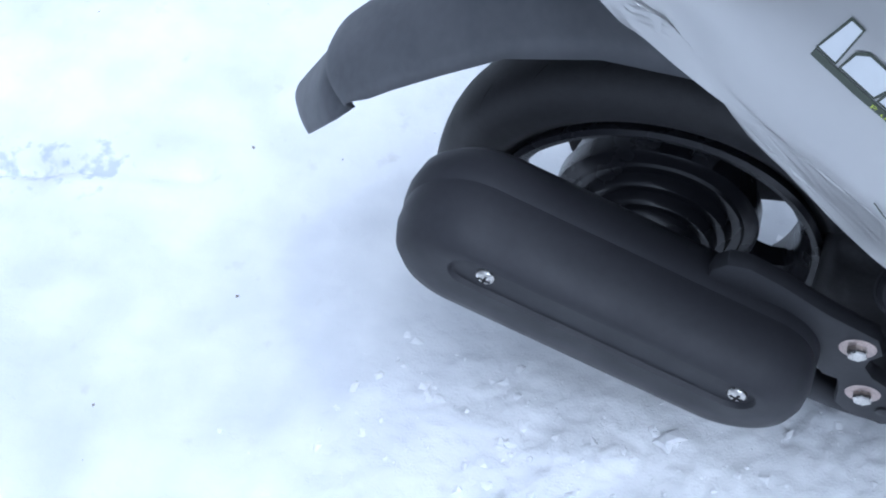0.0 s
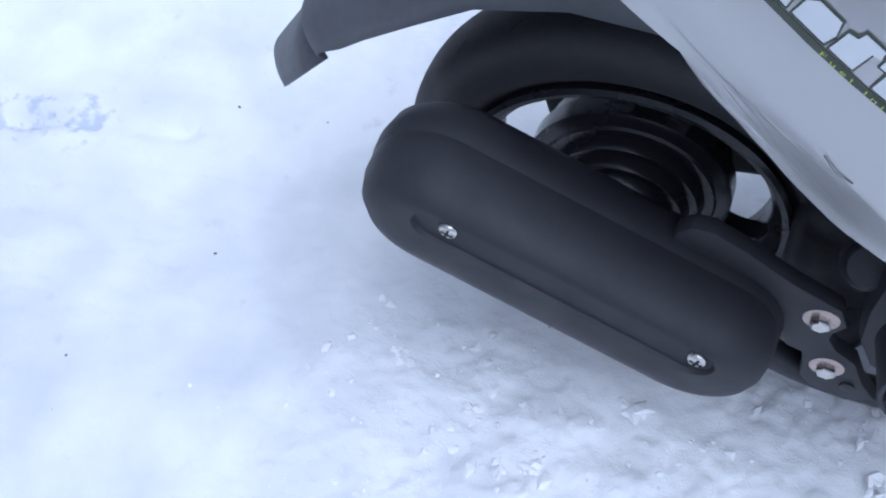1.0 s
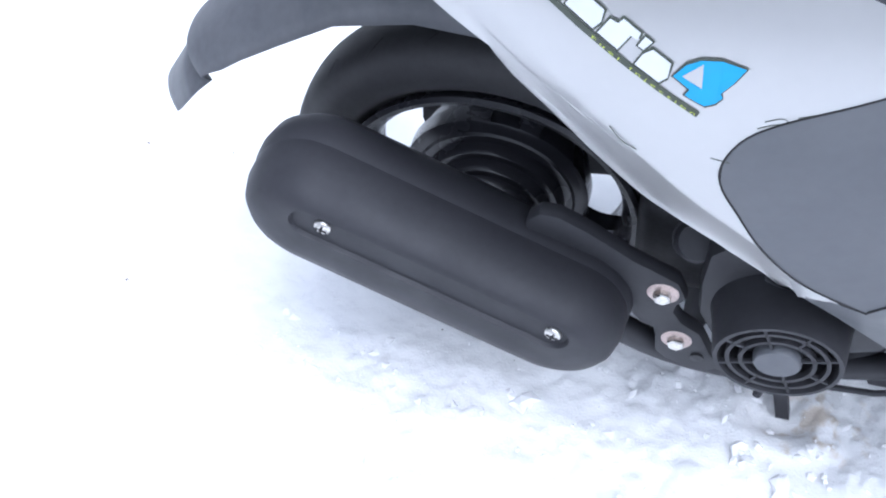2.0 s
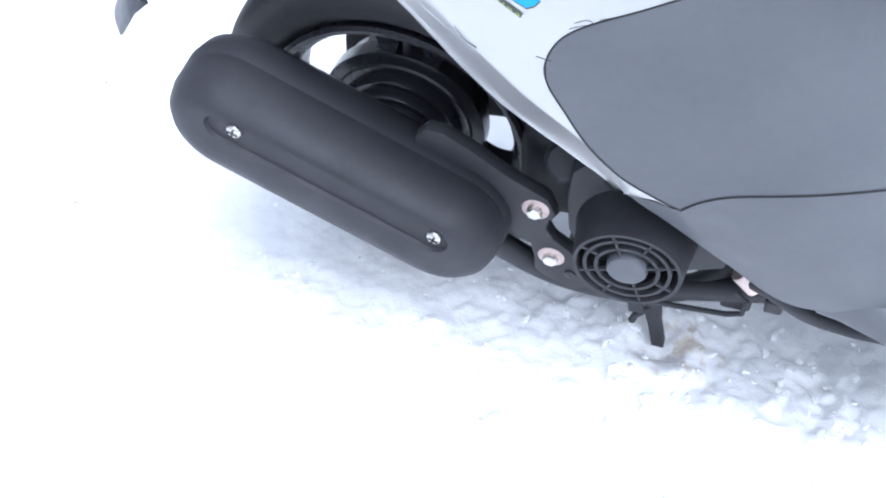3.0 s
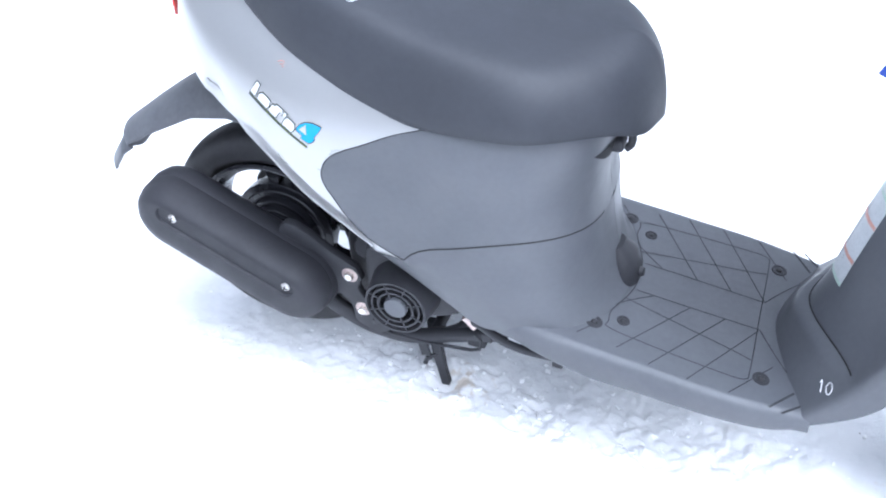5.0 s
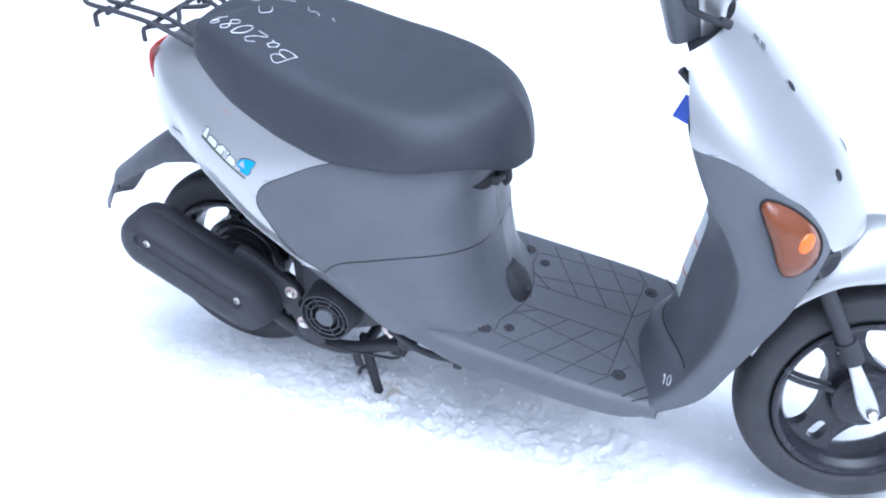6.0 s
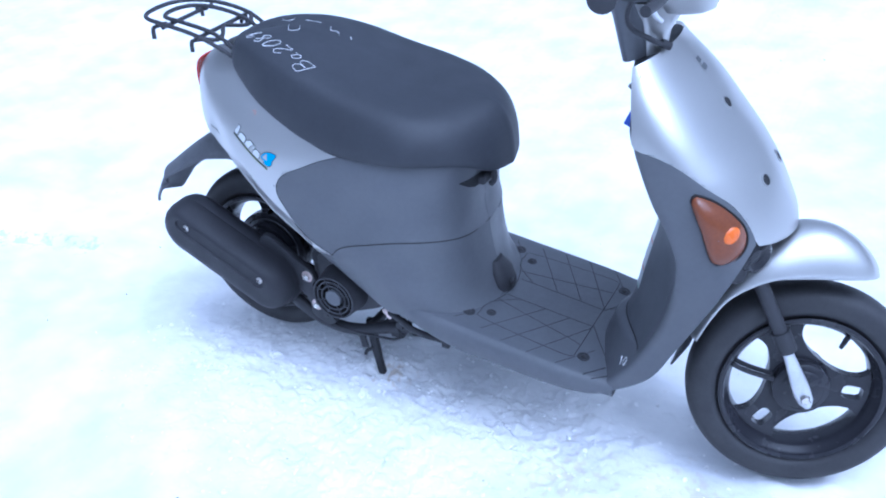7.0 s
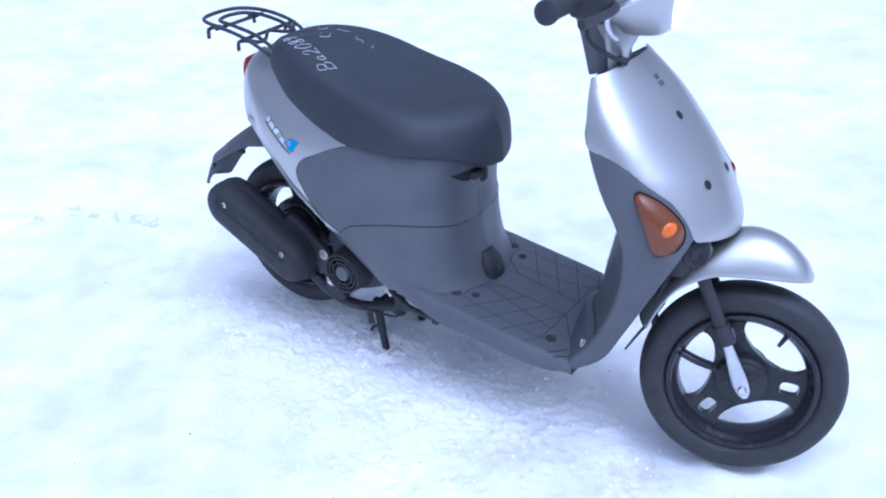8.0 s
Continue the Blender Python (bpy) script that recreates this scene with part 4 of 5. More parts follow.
# ---- centre stand ----
stand = part("centre_stand", tube([V(0.302, -0.085, 0.118), V(0.302, 0.085, 0.118)], 0.010, 12), BLACK, scooter, "black steel centre stand pressed into the snow")
for sgn in (-1, 1):
    rows = []
    for p, w in zip(spline([(0.293, 0.068 * sgn, 0.125), (0.297, 0.069 * sgn, 0.075), (0.302, 0.070 * sgn, 0.04), (0.311, 0.072 * sgn, -0.004)], 12), [0.0085] * 4 + [0.0075] * 4 + [0.0062] * 4):
        rows.append([p + V(w, -0.006, 0), p + V(w, 0.006, 0), p + V(-w, 0.006, 0), p + V(-w, -0.006, 0)])
    part("stand_leg", done(sheet(rows, close=True, ends=True)), BLACK, stand, smooth=False)
    part("stand_stop", block((0.016, 0.005, 0.045), (0.281, 0.085 * sgn, 0.085), 0.002, Matrix.Rotation(radians(-10), 4, "Y")), BLACK, stand)
    part("stand_spur", tube([V(0.298, 0.072 * sgn, 0.058), V(0.284, 0.082 * sgn, 0.052), V(0.281, 0.084 * sgn, 0.043)], 0.004, 8), BLACK, stand)

# ---- rear mudguard and flap ----
TIP, RUN = V(-0.283, 0, 0.270), V(0.64, 0, 0.768)
secs = []
for d in (0.0003, 0.0012, 0.0032, 0.0065, 0.011, 0.017, 0.024, 0.035, 0.052, 0.072, 0.090):
    q = TIP + RUN * d
    w = math.sqrt(max(0.0, 1 - (1 - min(1.0, d / 0.016)) ** 2)) * (0.036 + 0.13 * d)
    secs.append((q.x, q.z, w * 1.35, w, 0.007 * w / 0.03, 0.020 - 0.17 * d, 0.022 * min(1.0, w / 0.03) ** 2))
# a fold across the guard, then the guard itself up to the tail
secs += [(-0.2155, 0.3475, 0.054, 0.054, 0.008, 0, 0.028), (-0.2215, 0.3530, 0.057, 0.057, 0.008, 0, 0.030), (-0.2170, 0.3590, 0.059, 0.059, 0.010, 0, 0.028), (-0.206, 0.367, 0.062, 0.062, 0.012, 0, 0.025), (-0.188, 0.380, 0.064, 0.064, 0.018, 0, 0.020), (-0.158, 0.403, 0.066, 0.066, 0.026, 0, 0.012), (-0.118, 0.4315, 0.066, 0.066, 0.034, 0, 0.010), (-0.07, 0.463, 0.067, 0.067, 0.039, 0, 0.012), (-0.01, 0.488, 0.070, 0.070, 0.051, 0, 0.015), (0.06, 0.502, 0.073, 0.073, 0.071, 0, 0.017), (0.12, 0.50, 0.075, 0.075, 0.08, 0, 0.017)]
rows = []
for x, z, wn, wf, d, yc, bend in secs:
    r = []
    for k in range(17):
        u = -1 + k / 8
        r.append(V(x + bend * abs(u) ** 2.2, yc + (wn if u < 0 else wf) * u * (1 - 0.06 * abs(u)), z - d * abs(u) ** 2.6))
    rows.append(r)
part("rear_mudguard", done(sheet(rows)), FENDER, scooter, "dusty dark grey plastic rear mudguard with a flap", thick=0.003)

# ---- tail lamp ----
rows = []
for k in range(9):
    z = 0.572 + 0.056 * k / 8
    rows.append([V(tail_x(z) - 0.0035 + (1 - math.cos(a)) * 0.10, -math.sin(a) * 0.105, z) for a in [radians(-19 + 38 * j / 18) for j in range(19)]])
part("tail_lamp", done(sheet(rows)), RED, scooter, "red tail lamp lens", thick=0.003)

# ---- luggage rack ----
rack = new("luggage_rack")
rack.parent = scooter
tagged(rack, "black steel rod luggage rack behind the seat")
R = 0.0042


def rod(pts, n=24):
    return part("rod", tube([V(p.x + 0.010, p.y * 0.88, p.z - 0.017) for p in pts], R, 8, n=n), BLACK, rack)


for sgn in (-1, 1):
    rod([V(0.080, 0.070 * sgn, 0.656), V(0.030, 0.080 * sgn, 0.688), V(-0.020, 0.086 * sgn, 0.710), V(-0.090, 0.084 * sgn, 0.722), V(-0.145, 0.070 * sgn, 0.724), V(-0.170, 0.040 * sgn, 0.724), V(-0.176, 0, 0.724)], 30)
    rod([V(0.060, 0.050 * sgn, 0.671), V(0.000, 0.054 * sgn, 0.706), V(-0.070, 0.054 * sgn, 0.720), V(-0.120, 0.044 * sgn, 0.722), V(-0.136, 0.02 * sgn, 0.722), V(-0.139, 0, 0.722)], 30)
    rod([V(-0.010, 0.090 * sgn, 0.706), V(0.010, 0.05 * sgn, 0.696), V(-0.015, 0.0, 0.706)], 14)
    rod([V(-0.115, 0.050 * sgn, 0.713), V(-0.125, 0.076 * sgn, 0.712), V(-0.128, 0.080 * sgn, 0.706), V(-0.128, 0.081 * sgn, 0.690)], 16)
    rod([V(-0.015, 0.060 * sgn, 0.696), V(-0.025, 0.088 * sgn, 0.700), V(-0.027, 0.093 * sgn, 0.694), V(-0.027, 0.094 * sgn, 0.680)], 16)
rod([V(-0.020, -0.086, 0.703), V(-0.020, 0.086, 0.703)], 4)
rod([V(-0.100, -0.083, 0.715), V(-0.100, 0.083, 0.715)], 4)
part("rack_clip", block((0.014, 0.012, 0.012), (-0.090, 0.050, 0.700), 0.004), BLACK, rack)


# ---- indicators, on the front panel's flanks ----
def dome(outline, lift, centre, sgn=1, off=0.001):
    """A lens that swells from its outline on the front body."""
    c = Vector(centre)
    rows = []
    for f in (1.0, 0.985, 0.93, 0.8, 0.6, 0.35, 0.02):
        r = []
        for p in outline:
            x, z = c.x + (p.x - c.x) * f, c.z + (p.z - c.z) * f
            r.append(V(x + lift * 0.4 * (1 - f ** 3), -sgn * (nose_width(x, z) + off + lift * (1 - f ** 4) ** 0.6), z))
        rows.append(r)
    return done(sheet(rows, close=True))


LAMP = [(0.947, 0, 0.577), (0.951, 0, 0.586), (0.973, 0, 0.577), (0.996, 0, 0.558), (1.016, 0, 0.533), (1.024, 0, 0.509), (1.018, 0, 0.489), (1.001, 0, 0.477), (0.985, 0, 0.481), (0.976, 0, 0.5), (0.965, 0, 0.532), (0.954, 0, 0.558)]
lamp_line = spline(LAMP + LAMP[:1], 49)[:-1]
rim_line = [V(p.x + (p.x - 0.983) * 0.03, 0, p.z + (p.z - 0.531) * 0.03) for p in lamp_line]
for sgn in (1, -1):
    lamp = part("indicator_lamp", dome(lamp_line, 0.014, (0.986, 0, 0.526), sgn, 0.0025), AMBER, scooter, "orange indicator lens in the grey leg shield")
    part("lamp_rim", tube([V(p.x, -sgn * (nose_width(p.x, p.z) + 0.001), p.z) for p in rim_line + rim_line[:1]], 0.0016, 6), DARK_LINE, lamp)
    bulb_line = [V(1.006 + 0.0100 * math.cos(t), 0, 0.529 + 0.0125 * math.sin(t)) for t in [2 * math.pi * k / 32 for k in range(32)]]
    part("bulb", dome(bulb_line, 0.004, (1.006, 0, 0.529), sgn, 0.0172), AMBER_DEEP, lamp, "bright orange bulb behind the lens")

# screw holes of the nose panel
for y, z in ((-0.043, 0.574), (0.043, 0.574), (0.0, 0.6705)):
    e = 0.002
    p = V(nose_front(y, z), y, z)
    n = (V(nose_front(y + e, z), y + e, z) - V(nose_front(y - e, z), y - e, z)).cross(V(nose_front(y, z + e), y, z + e) - V(nose_front(y, z - e), y, z - e)).normalized()
    n = n if n.x > 0 else -n
    well = part("screw_well", lathe([(-0.001, 0.0112), (0.0016, 0.0108), (0.0016, 0.0088)], p, n, 24), SILVER, nose)
    part("screw_head", lathe([(0.0010, 0.0088), (0.0004, 0.006), (0.0004, 0.0002)], p, n, 22), DARK_LINE, nose, "dark recessed screw")
# dark inside of the nose's upper opening
middle = V(0.845, 0, 0.738)
bm = bmesh.new()
ring = [middle + (V(p.x, sgn * abs(p.y), p.z) - middle) * 0.97 - V(0, 0, 0.004) for sgn in (-1, 1) for p in (nose_rim if sgn < 0 else nose_rim[-2::-1])]
ring += [V(0.815, 0.03, 0.738), V(0.815, -0.03, 0.738)]
bm.faces.new([bm.verts.new(p) for p in ring])
part("nose_mouth", done(bm), BLACK, scooter, smooth=False)
part("horn", lathe([(0, 0.028), (0.012, 0.028), (0.016, 0.022), (0.010, 0.012), (0.012, 0.0002)], (1.026, -0.070, 0.460), (0.80, -0.58, -0.1), 28), WHEEL, scooter, "round black horn under the nose")
part("nose_backing", block((0.10, 0.20, 0.10), (0.973, 0, 0.46), 0.02), BLACK, scooter)

# ---- handlebar ----
bars = new("handlebar")
bars.parent = scooter
tagged(bars, "grey and silver handlebar unit turned to one side")
bars.matrix_basis = STEER


def loft_boxes(secs, n=28, power=3.0):
    """A tube of rounded-square sections (x, z, half length, half width, pitch)."""
    rows = []
    for x, z, a, b, pitch in secs:
        r = []
        for k in range(n):
            t = 2 * math.pi * k / n
            c, s_ = math.cos(t), math.sin(t)
            u = a * abs(c) ** (2 / power) * (1 if c > 0 else -1)
            v = b * abs(s_) ** (2 / power) * (1 if s_ > 0 else -1)
            r.append(V(x + u * math.cos(pitch), v, z + u * math.sin(pitch)))
        rows.append(r)
    return done(sheet(rows, close=True, ends=True))


part("neck_cover", loft_boxes([(0.810, 0.736, 0.022, 0.040, 0.35), (0.804, 0.765, 0.024, 0.043, 0.3), (0.798, 0.80, 0.028, 0.05, 0.2), (0.795, 0.83, 0.035, 0.07, 0.1), (0.80, 0.86, 0.04, 0.09, 0.1), (0.80, 0.885, 0.03, 0.08, 0.1)]), GREY, bars)
part("neck_front", loft_boxes([(0.836, 0.728, 0.020, 0.036, 0.4), (0.835, 0.77, 0.024, 0.041, 0.3), (0.838, 0.80, 0.036, 0.053, 0.2), (0.846, 0.825, 0.058, 0.08, 0.1)]), SILVER, bars, "silver front of the handlebar neck")
part("head_cowl", loft_boxes([(0.866, 0.802, 0.040, 0.040, 0.02), (0.868, 0.808, 0.052, 0.062, 0.06), (0.866, 0.825, 0.062, 0.085, 0.06), (0.862, 0.85, 0.068, 0.105, 0.1), (0.858, 0.885, 0.072, 0.115, 0.1), (0.845, 0.91, 0.06, 0.10, 0.05), (0.835, 0.925, 0.04, 0.06, 0)], power=2.6), SILVER, bars, "silver headlamp cowl")
part("headlamp", lathe([(0, 0.064), (0.010, 0.058), (0.018, 0.040), (0.022, 0.0002)], (0.917, 0, 0.872), (0.95, 0, 0.1), 32), LAMP_GLASS, bars, "clear headlamp lens")
part("steering_stem", tube([V(0.825, 0, 0.79), V(0.845, 0, 0.74), V(0.99, 0, 0.48)], 0.016, 14), BLACK, bars)
for sgn in (-1, 1):
    part("grip", tube([V(0.785, 0.17 * sgn, 0.875), V(0.755, 0.280 * sgn, 0.862)], 0.0165, 16, n=4), BLACK, bars, "black rubber handlebar grip")
    part("grip_end", lathe([(0, 0.019), (0.006, 0.019), (0.010, 0.012), (0.010, 0.0002)], (0.7545, 0.281 * sgn, 0.862), (-0.26, 0.96 * sgn, -0.1), 20), BLACK, bars)
    part("switch_box", block((0.062, 0.075, 0.05), (0.802, 0.165 * sgn, 0.868), 0.016), BLACK, bars)
    part("lever", tube([V(0.83, 0.14 * sgn, 0.865), V(0.84, 0.18 * sgn, 0.860), V(0.825, 0.24 * sgn, 0.853), V(0.806, 0.29 * sgn, 0.848)], 0.0075, 10, n=14), BLACK, bars)
    part("bar_tube", tube([V(0.82, 0.05 * sgn, 0.87), V(0.792, 0.17 * sgn, 0.875)], 0.011, 10), BLACK, bars)
part("brake_hose", tube([V(0.875, -0.11, 0.872), V(0.855, -0.118, 0.862), V(0.832, -0.109, 0.848), V(0.822, -0.103, 0.831), V(0.828, -0.095, 0.811), V(0.838, -0.08, 0.80)], 0.0042, 10, n=20), ALLOY, bars, "pale grey control cable")
part("throttle_cable", tube([V(0.80, -0.13, 0.85), V(0.79, -0.09, 0.81), V(0.80, -0.065, 0.785), V(0.83, -0.058, 0.768), V(0.85, -0.052, 0.760)], 0.0042, 8, n=18), BLACK, bars)
part("cable_end", tube([V(0.842, -0.053, 0.764), V(0.856, -0.048, 0.758)], 0.0065, 10), BLACK, bars)

# key with its blue tag, in the lock behind the nose
key = part("ignition_key", tube([V(0.856, -0.055, 0.676), V(0.832, -0.055, 0.686)], 0.004, 8), BLACK, scooter, "black key with a blue plastic tag")
part("key_head", tube([V(0.836, -0.055, 0.684), V(0.819, -0.058, 0.704)], 0.006, 8), BLACK, key)
part("key_tag", block((0.030, 0.003, 0.036), (0.836, -0.075, 0.656), 0.0012, Matrix.Rotation(radians(25), 4, "Y")), BLUE_TAG, key, "blue plastic key tag")
part("tag_loop", tube([V(0.843, -0.072, 0.674), V(0.849, -0.066, 0.687), V(0.848, -0.058, 0.694)], 0.0022, 8, n=8), BLUE_TAG, key)

# cables in front of the leg shield
for dy in (0.0, 0.014):
    part("cable", tube([V(1.00, -0.055 + dy, 0.44), V(0.972, -0.082 + dy, 0.36), V(0.955, -0.055 + dy, 0.29), V(0.975, -0.055 + dy, 0.25), V(1.03, -0.05 + dy, 0.222), V(1.085, -0.035 + dy, 0.205)], 0.0042, 8, n=30), BLACK, scooter)
part("splash_flap", block((0.055, 0.12, 0.004), (0.935, -0.04, 0.258), 0.0015, Matrix.Rotation(radians(-62), 4, "Y")), BLACK, scooter)

# ---- small things on the seat column and the footboard ----
part("helmet_hook", block((0.024, 0.034, 0.018), (0.546, -0.024, 0.480), 0.006), BLACK, cover, "black helmet hook under the seat")
part("hook_arm", tube([V(0.552, -0.014, 0.496), V(0.562, -0.012, 0.490), V(0.564, -0.014, 0.472), V(0.557, -0.016, 0.464)], 0.0055, 8, n=10), BLACK, cover)
# near-black sheet on the column paints the recess's shade; nothing is cut in
shade_rows = []
for k in range(5):
    z = 0.470 + 0.026 * k / 4
    shade_rows.append([V(0.36 + (col_x(z) - 0.36) * (1 - (y / 0.170) ** 2.5) ** 0.4 + 0.0016, -y, z) for y in [0.012 + (0.034 + 0.046 * (k / 4) ** 0.7) * j / 8 for j in range(9)]])
part("hook_recess_shade", done(sheet(shade_rows)), DARK_LINE, cover, "dark sheet painting the shade of the recess beside the hook")
vent = part("vent_cover", loft_boxes([(0.565, 0.232, 0.026, 0.030, 0), (0.565, 0.255, 0.027, 0.033, 0), (0.561, 0.282, 0.022, 0.029, 0), (0.553, 0.300, 0.012, 0.018, 0)], power=2.4), BLACK, lower, "black vent cover at the column's foot")
part("vent_knob", lathe([(0, 0.007), (0.005, 0.006), (0.006, 0.0002)], (0.5915, -0.010, 0.262), (1, -0.1, 0.15), 16), ENGINE, vent)
for x, y in ((0.553, -0.1135), (0.553, 0.1165), (0.588, -0.0945), (0.588, 0.093), (0.773, -0.114), (0.773, 0.105)):
    big = 1.0 if abs(y) > 0.1 else 0.8
    z = floor_z(x)
    n = V(0.16, 0, 0.987)
    well = part("screw_well", lathe([(0.0004, 0.0112 * big), (0.0012, 0.0105 * big), (0.0012, 0.008 * big), (0.0006, 0.0075 * big), (0.0006, 0.0002)], (x, y, z), n, 22), BLACK, floorboard, "black recessed floor screw")
    screw((x, y, z + 0.0006), 0.0045 * big, floorboard, n, ENGINE, False)


def groove(pts, w=0.0015):
    """A groove drawn as a dark flat strip on the footboard along (x, y) points."""
    p = spline([(x, y, 0) for x, y in pts], max(2, 6 * (len(pts) - 1)))
    rows = []
    for i, q in enumerate(p):
        d = (p[min(i + 1, len(p) - 1)] - p[max(0, i - 1)]).normalized()
        sd = V(-d.y, d.x, 0) * w * 0.5
        rows.append([V(c.x, c.y, floor_z(c.x) + 0.0006) for c in (q - sd, q + sd)])
    return part("groove", done(sheet(rows)), GROOVE, floorboard)


for sgn in (-1, 1):
    for run in ([(0.592, 0.029), (0.676, 0.029), (0.760, 0.028)], [(0.582, 0.051), (0.644, 0.064), (0.729, 0.081), (0.757, 0.088)], [(0.551, 0.094), (0.582, 0.058), (0.616, 0.030)],
                [(0.590, 0.145), (0.667, 0.029)], [(0.634, 0.155), (0.715, 0.028)], [(0.684, 0.158), (0.760, 0.030)], [(0.737, 0.156), (0.785, 0.088)], [(0.761, 0.028), (0.787, 0.067), (0.818, 0.108)],
                [(0.570, 0.104), (0.575, 0.116), (0.660, 0.124), (0.742, 0.127), (0.753, 0.123), (0.758, 0.112), (0.758, 0.0)],
                [(0.570, 0.104), (0.569, 0.084), (0.580, 0.055), (0.588, 0.029), (0.591, 0.0)], [(0.536, 0.142), (0.551, 0.122)]):
        groove([(x, y * sgn) for x, y in run])
    groove([(0.788, 0.157 * sgn), (0.816, 0.120 * sgn)], 0.003)
    groove([(0.804, 0.160 * sgn), (0.834, 0.130 * sgn)], 0.003)


# ---- markings ----
A0 = V(0.2029, 0, 0.5092)
E1 = V(0.0839, 0, -0.0481).normalized()
E2 = V(0.46, 0, 0.888).normalized()
UNIT = 0.000109


def film(points, off, mat, parent, name, label=""):
    """A thin printed film on the tail shell, its outline in the marking's own grid."""
    bm = bmesh.new()
    vs = []
    for s_, h in points:
        q = A0 + (E1 * s_ + E2 * h) * UNIT
        vs.append(bm.verts.new((q.x, -rear_width(q.x, q.z) - off, q.z)))
    bm.faces.new(vs)
    bmesh.ops.triangulate(bm, faces=bm.faces)
    return part(name, bm, mat, parent, label, smooth=False)


def grown(points, g):
    cx = sum(p[0] for p in points) / len(points)
    cy = sum(p[1] for p in points) / len(points)
    return [(x + g * (1 if x > cx else -1), y + g * (1 if y > cy else -1)) for x, y in points]


blocks = [[(-880, 18), (-800, 18), (-800, 60), (-815, 60), (-800, 170), (-850, 170)],
          [(-770, 18), (-612, 18), (-596, 70), (-612, 122), (-720, 122), (-760, 90)],
          [(-585, 18), (-470, 18), (-455, 110), (-420, 115), (-425, 150), (-520, 150), (-530, 118), (-570, 110)],
          [(-405, 95), (-375, 95), (-360, 150), (-400, 150)],
          [(-370, 14), (-235, 14), (-215, 60), (-240, 124), (-340, 124), (-365, 80)]]
emblem = film([(-885, -30), (-660, -30), (-440, -30), (-220, -30), (4, -30), (4, 2), (-220, 2), (-440, 2), (-660, 2), (-885, 2)], 0.0006, OLIVE, scooter, "emblem", "white, blue and dark printed emblem on the tail panel")
for b in blocks:
    film(grown(b, 9), 0.0008, OLIVE, emblem, "border")
    film(b, 0.0011, WHITE, emblem, "white_block")
wedge = [(-200, 82), (-182, 160), (-140, 216), (-60, 268), (46, 298), (38, 215), (20, 138), (40, 130), (30, 86), (-2, 46), (-60, 40), (-106, 38), (-102, 74)]
film(grown(wedge, 8), 0.0009, OLIVE, emblem, "border")
film(wedge, 0.0012, BLUE, emblem, "blue_wedge")
film([(-168, 108), (-122, 210), (-62, 112)], 0.0015, SILVER, emblem, "inset")


def lettering(text, size, place, mat, parent, name):
    """Words in the built-in font, each point put on the surface by place(u, v)."""
    cu = bpy.data.curves.new(name, "FONT")
    cu.body, cu.size, cu.space_character = text, size, 1.55
    ob = bpy.data.objects.new(name, cu)
    scene.collection.objects.link(ob)
    me = bpy.data.meshes.new_from_object(ob.evaluated_get(bpy.context.evaluated_depsgraph_get()))
    bpy.data.objects.remove(ob)
    bm = bmesh.new()
    bm.from_mesh(me)
    bpy.data.meshes.remove(me)
    wide = max(v.co.x for v in bm.verts)
    for v in bm.verts:
        v.co = place(v.co.x / wide, v.co.y / size)
    return part(name, bm, mat, parent, smooth=False)


def on_stripe(u, v):
    q = A0 + (E1 * (-600 + 590 * u) + E2 * (-23 + 24 * v)) * UNIT
    return V(q.x, -rear_width(q.x, q.z) - 0.0012, q.z)


lettering("Fuel Injection", 1.0, on_stripe, LIME, emblem, "words")
for pts in ([(0.232, 0.5035), (0.240, 0.507), (0.247, 0.5085), (0.243, 0.511), (0.235, 0.508)], [(0.25, 0.5125), (0.262, 0.5165)], [(0.158, 0.489), (0.165, 0.481), (0.173, 0.477)], [(0.222, 0.478), (0.212, 0.480)]):
    part("scratch", tube([V(x, -rear_width(x, z) - 0.0001, z) for x, z in pts], 0.0003, 5, n=12), OLIVE, shell)

# a small red smear on the tail panel
for pts in ([(0.157, 0.5966), (0.162, 0.5982), (0.167, 0.5975)], [(0.161, 0.5945), (0.166, 0.5955)], [(0.164, 0.5925), (0.1665, 0.593)]):
    part("red_smear", tube([V(x, -rear_width(x, z) - 0.0001, z) for x, z in pts], 0.0007, 5, n=8), LABEL_RED, shell, "faded red smear")

# chalk strokes, laid on the surface beneath them
from mathutils.bvhtree import BVHTree


def surface_of(ob):
    return BVHTree.FromPolygons([v.co.copy() for v in ob.data.vertices], [list(p.vertices) for p in ob.data.polygons])


seat_tree, shield_tree = surface_of(seat), surface_of(shield)


def seat_point(x, y):
    hit, n, _, _ = seat_tree.ray_cast(V(x, y, 2) * K, V(0, 0, -1))
    return (hit / K + n * 0.0004) if hit else None


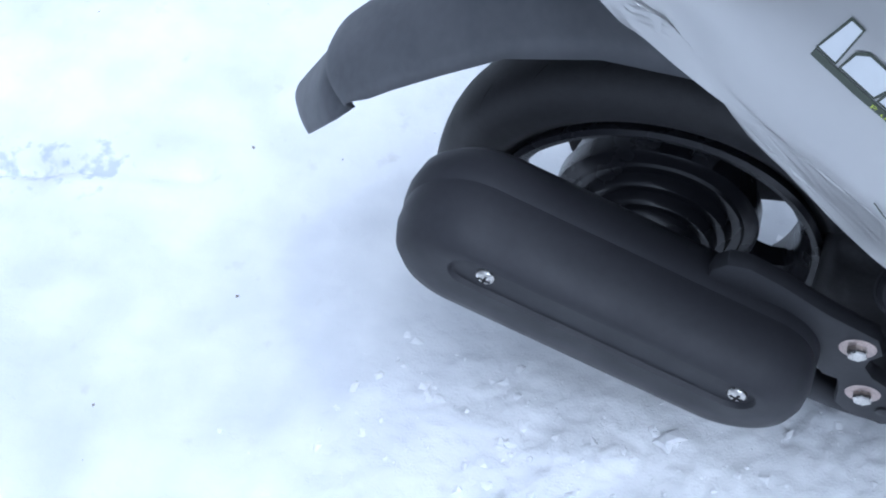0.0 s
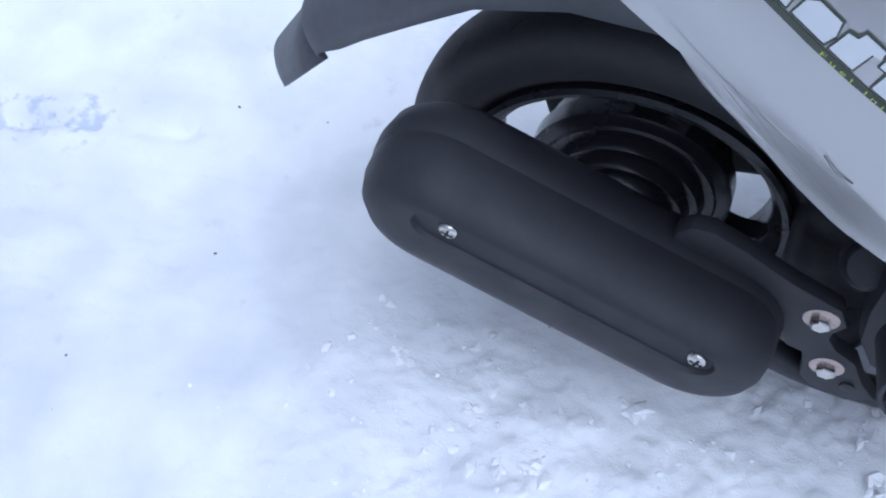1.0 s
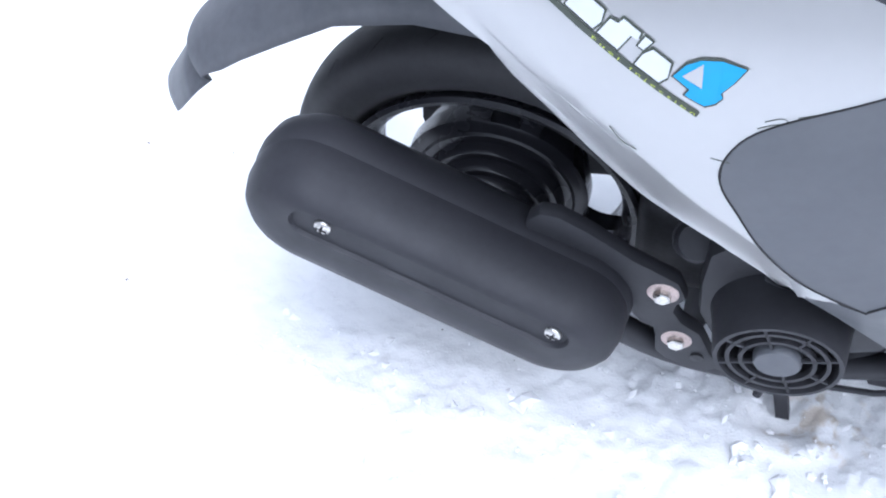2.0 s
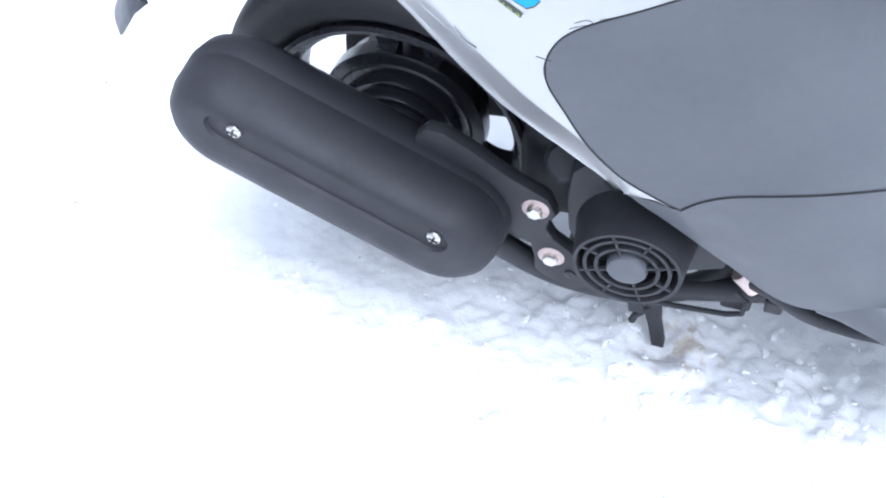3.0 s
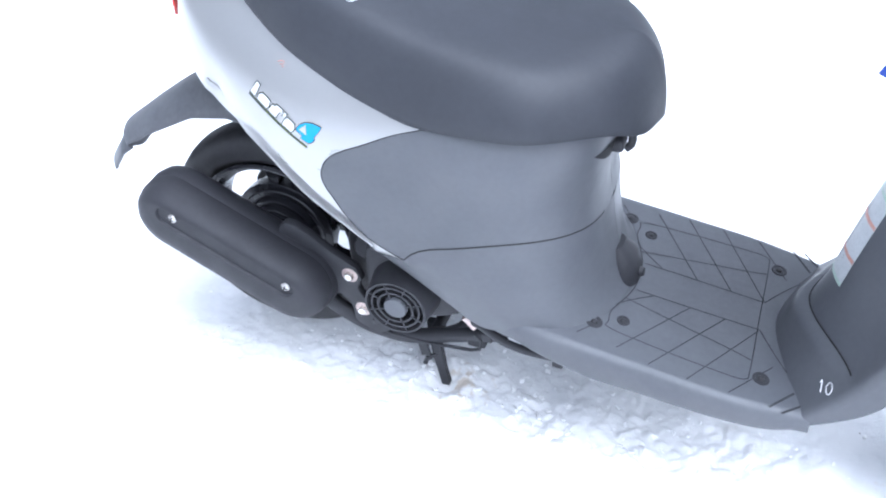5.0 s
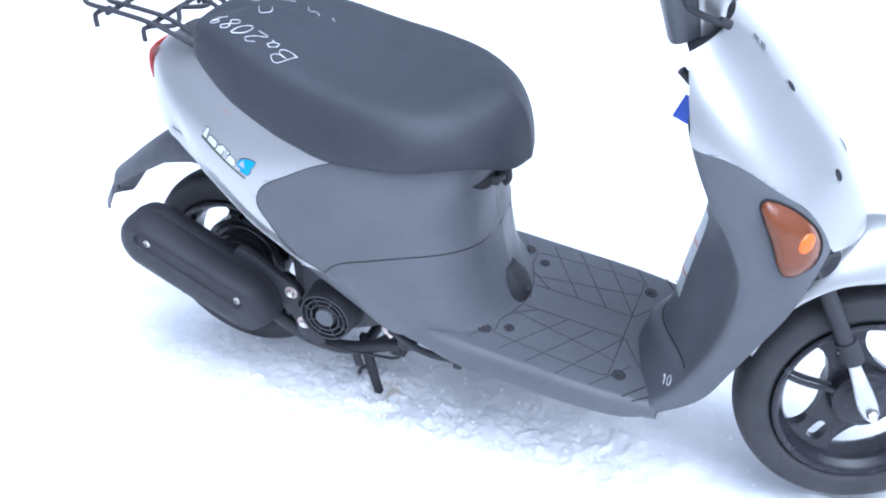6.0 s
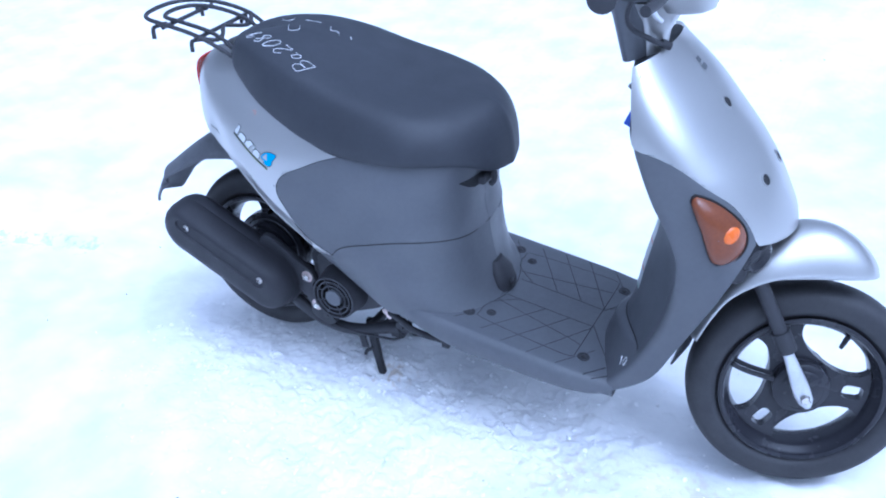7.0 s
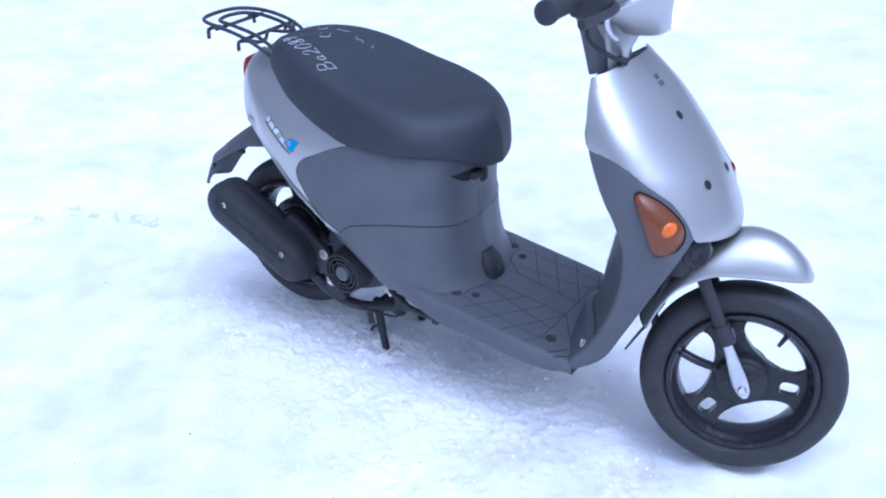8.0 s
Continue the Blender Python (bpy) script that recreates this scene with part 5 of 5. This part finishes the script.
GLYPHS = {"B": [[(0, 0), (0.02, 1), (0.45, 1), (0.62, 0.8), (0.45, 0.55), (0.05, 0.52), (0.55, 0.48), (0.75, 0.25), (0.5, 0.02), (-0.05, 0)]],
          "a": [[(0.5, 0.45), (0.25, 0.52), (0.1, 0.25), (0.25, 0.03), (0.5, 0.2), (0.5, 0.5), (0.52, 0.1), (0.7, 0.05)]],
          "2": [[(0.05, 0.75), (0.3, 1), (0.6, 0.8), (0.4, 0.4), (0.05, 0.05), (0.75, 0.02)]],
          "0": [[(0.35, 1), (0.05, 0.6), (0.15, 0.1), (0.45, 0.02), (0.68, 0.45), (0.55, 0.95), (0.33, 1)]],
          "8": [[(0.6, 0.85), (0.35, 1), (0.12, 0.78), (0.35, 0.5), (0.65, 0.22), (0.35, 0), (0.1, 0.22), (0.4, 0.52), (0.62, 0.8)]],
          "9": [[(0.6, 0.75), (0.35, 0.55), (0.12, 0.75), (0.35, 1), (0.6, 0.8), (0.6, 0.3), (0.35, 0)]],
          "1": [[(0.1, 0.75), (0.3, 1), (0.3, 0)]]}
ORIGIN, AHEAD, UPWARD = V(0.270, -0.098, 0), V(-0.0285, 0.0105, 0), V(-0.0175, -0.0260, 0)
for i, ch in enumerate("Ba2089"):
    for stroke in GLYPHS[ch]:
        big = 1.0 if i < 5 else 0.9
        flat = spline([(u, v, 0) for u, v in stroke], 36)
        pts = [seat_point(*(ORIGIN + AHEAD * (i * 0.98 + q.x * 1.05) + UPWARD * q.y * big).xy) for q in flat]
        part("chalk_letter", tube([p for p in pts if p], 0.00065, 5), CHALK, seat, "white chalk letter")
for pts in ([(0.09, 0.085), (0.105, 0.06), (0.10, 0.095), (0.12, 0.10)], [(0.11, 0.035), (0.13, 0.025), (0.135, 0.04)], [(0.15, 0.0), (0.165, -0.02), (0.18, -0.012), (0.172, 0.005)], [(0.215, 0.04), (0.225, 0.025), (0.235, 0.03), (0.245, 0.02)], [(0.262, 0.03), (0.27, 0.022)], [(0.16, 0.04), (0.19, 0.045)]):
    flat = [seat_point(p.x, p.y) for p in spline([(x, y, 0) for x, y in pts], 20)]
    part("chalk_mark", tube([p for p in flat if p], 0.0005, 5), CHALK, seat)


def shield_point(p):
    hit, n, _, _ = shield_tree.find_nearest(p * K)
    d = (V(0.75, -1.04, 1.12) - hit / K).normalized()
    return hit / K + d * 0.0006


for i, ch in enumerate("10"):
    for stroke in GLYPHS[ch]:
        pts = [shield_point(V(0.8425, -0.126, 0.227) + V(0.014, -0.016, 0.014) * 0.62 * (i * 0.75 + q.x) + V(0.0011, 0.0134, 0.0076) * q.y) for q in spline([(u, v, 0) for u, v in stroke], 24)]
        part("chalk_stroke", tube(pts, 0.0008, 5), CHALK, shield, "white chalk number")
line = []
for k in range(41):
    y = -0.128 + 0.256 * k / 40
    hit, n, _, _ = shield_tree.ray_cast(V(0.5, y, 0.2678) * K, V(1, 0, 0))
    line.append(hit / K)
part("panel_seam", tube(line, 0.0011, 6), DARK_LINE, shield)

# warning label on the knee panel's far flank
rows = []
for k in range(9):
    z = 0.325 + 0.15 * k / 8
    r = []
    for j in range(5):
        hit, n, _, _ = shield_tree.ray_cast(V(0.5, -0.036 + 0.058 * j / 4, z) * K, V(1, 0, 0))
        r.append(hit / K + V(-0.0008, 0, 0))
    rows.append(r)
notice = part("warning_label", done(sheet(rows)), LABEL, scooter, "white warning label with red and green bars")
for k, m in ((2, LABEL_RED), (5, LABEL_RED), (0, LABEL_GREEN), (7, LABEL_GREEN)):
    part("label_bar", done(sheet([[p + V(-0.0006, 0, 0) for p in rows[k]], [p.lerp(q, 0.28) + V(-0.0006, 0, 0) for p, q in zip(rows[k], rows[k + 1])]])), m, notice)

# dark emblem on the front of the nose, as plain shapes
for dz, w in ((0.0, 0.007), (-0.010, 0.009)):
    z = 0.727 + dz
    rows = []
    for k in range(5):
        zz = z - 0.004 + 0.007 * k / 4
        r = []
        for j in range(7):
            y = 0.016 - w + 2 * w * j / 6
            x = nose_front(y, zz) + 0.0012
            r.append(V(x, y, zz))
        rows.append(r)
    part("nose_emblem", done(sheet(rows)), GREY, nose, "small dark emblem")

# the running gear sits a little inboard
for ob in (muffler, ex_cover):
    ob.location, ob.rotation_euler = V(0.0123, 0.0105, -0.005) * K, (0, 0, radians(-2.8))
bracket.location = V(0.004, 0.008, -0.005) * K
for ob in (engine, grille, cap, hose):
    ob.location = V(0.005, 0.007, -0.003) * K
stand.location = V(0.004, 0.008, 0) * K
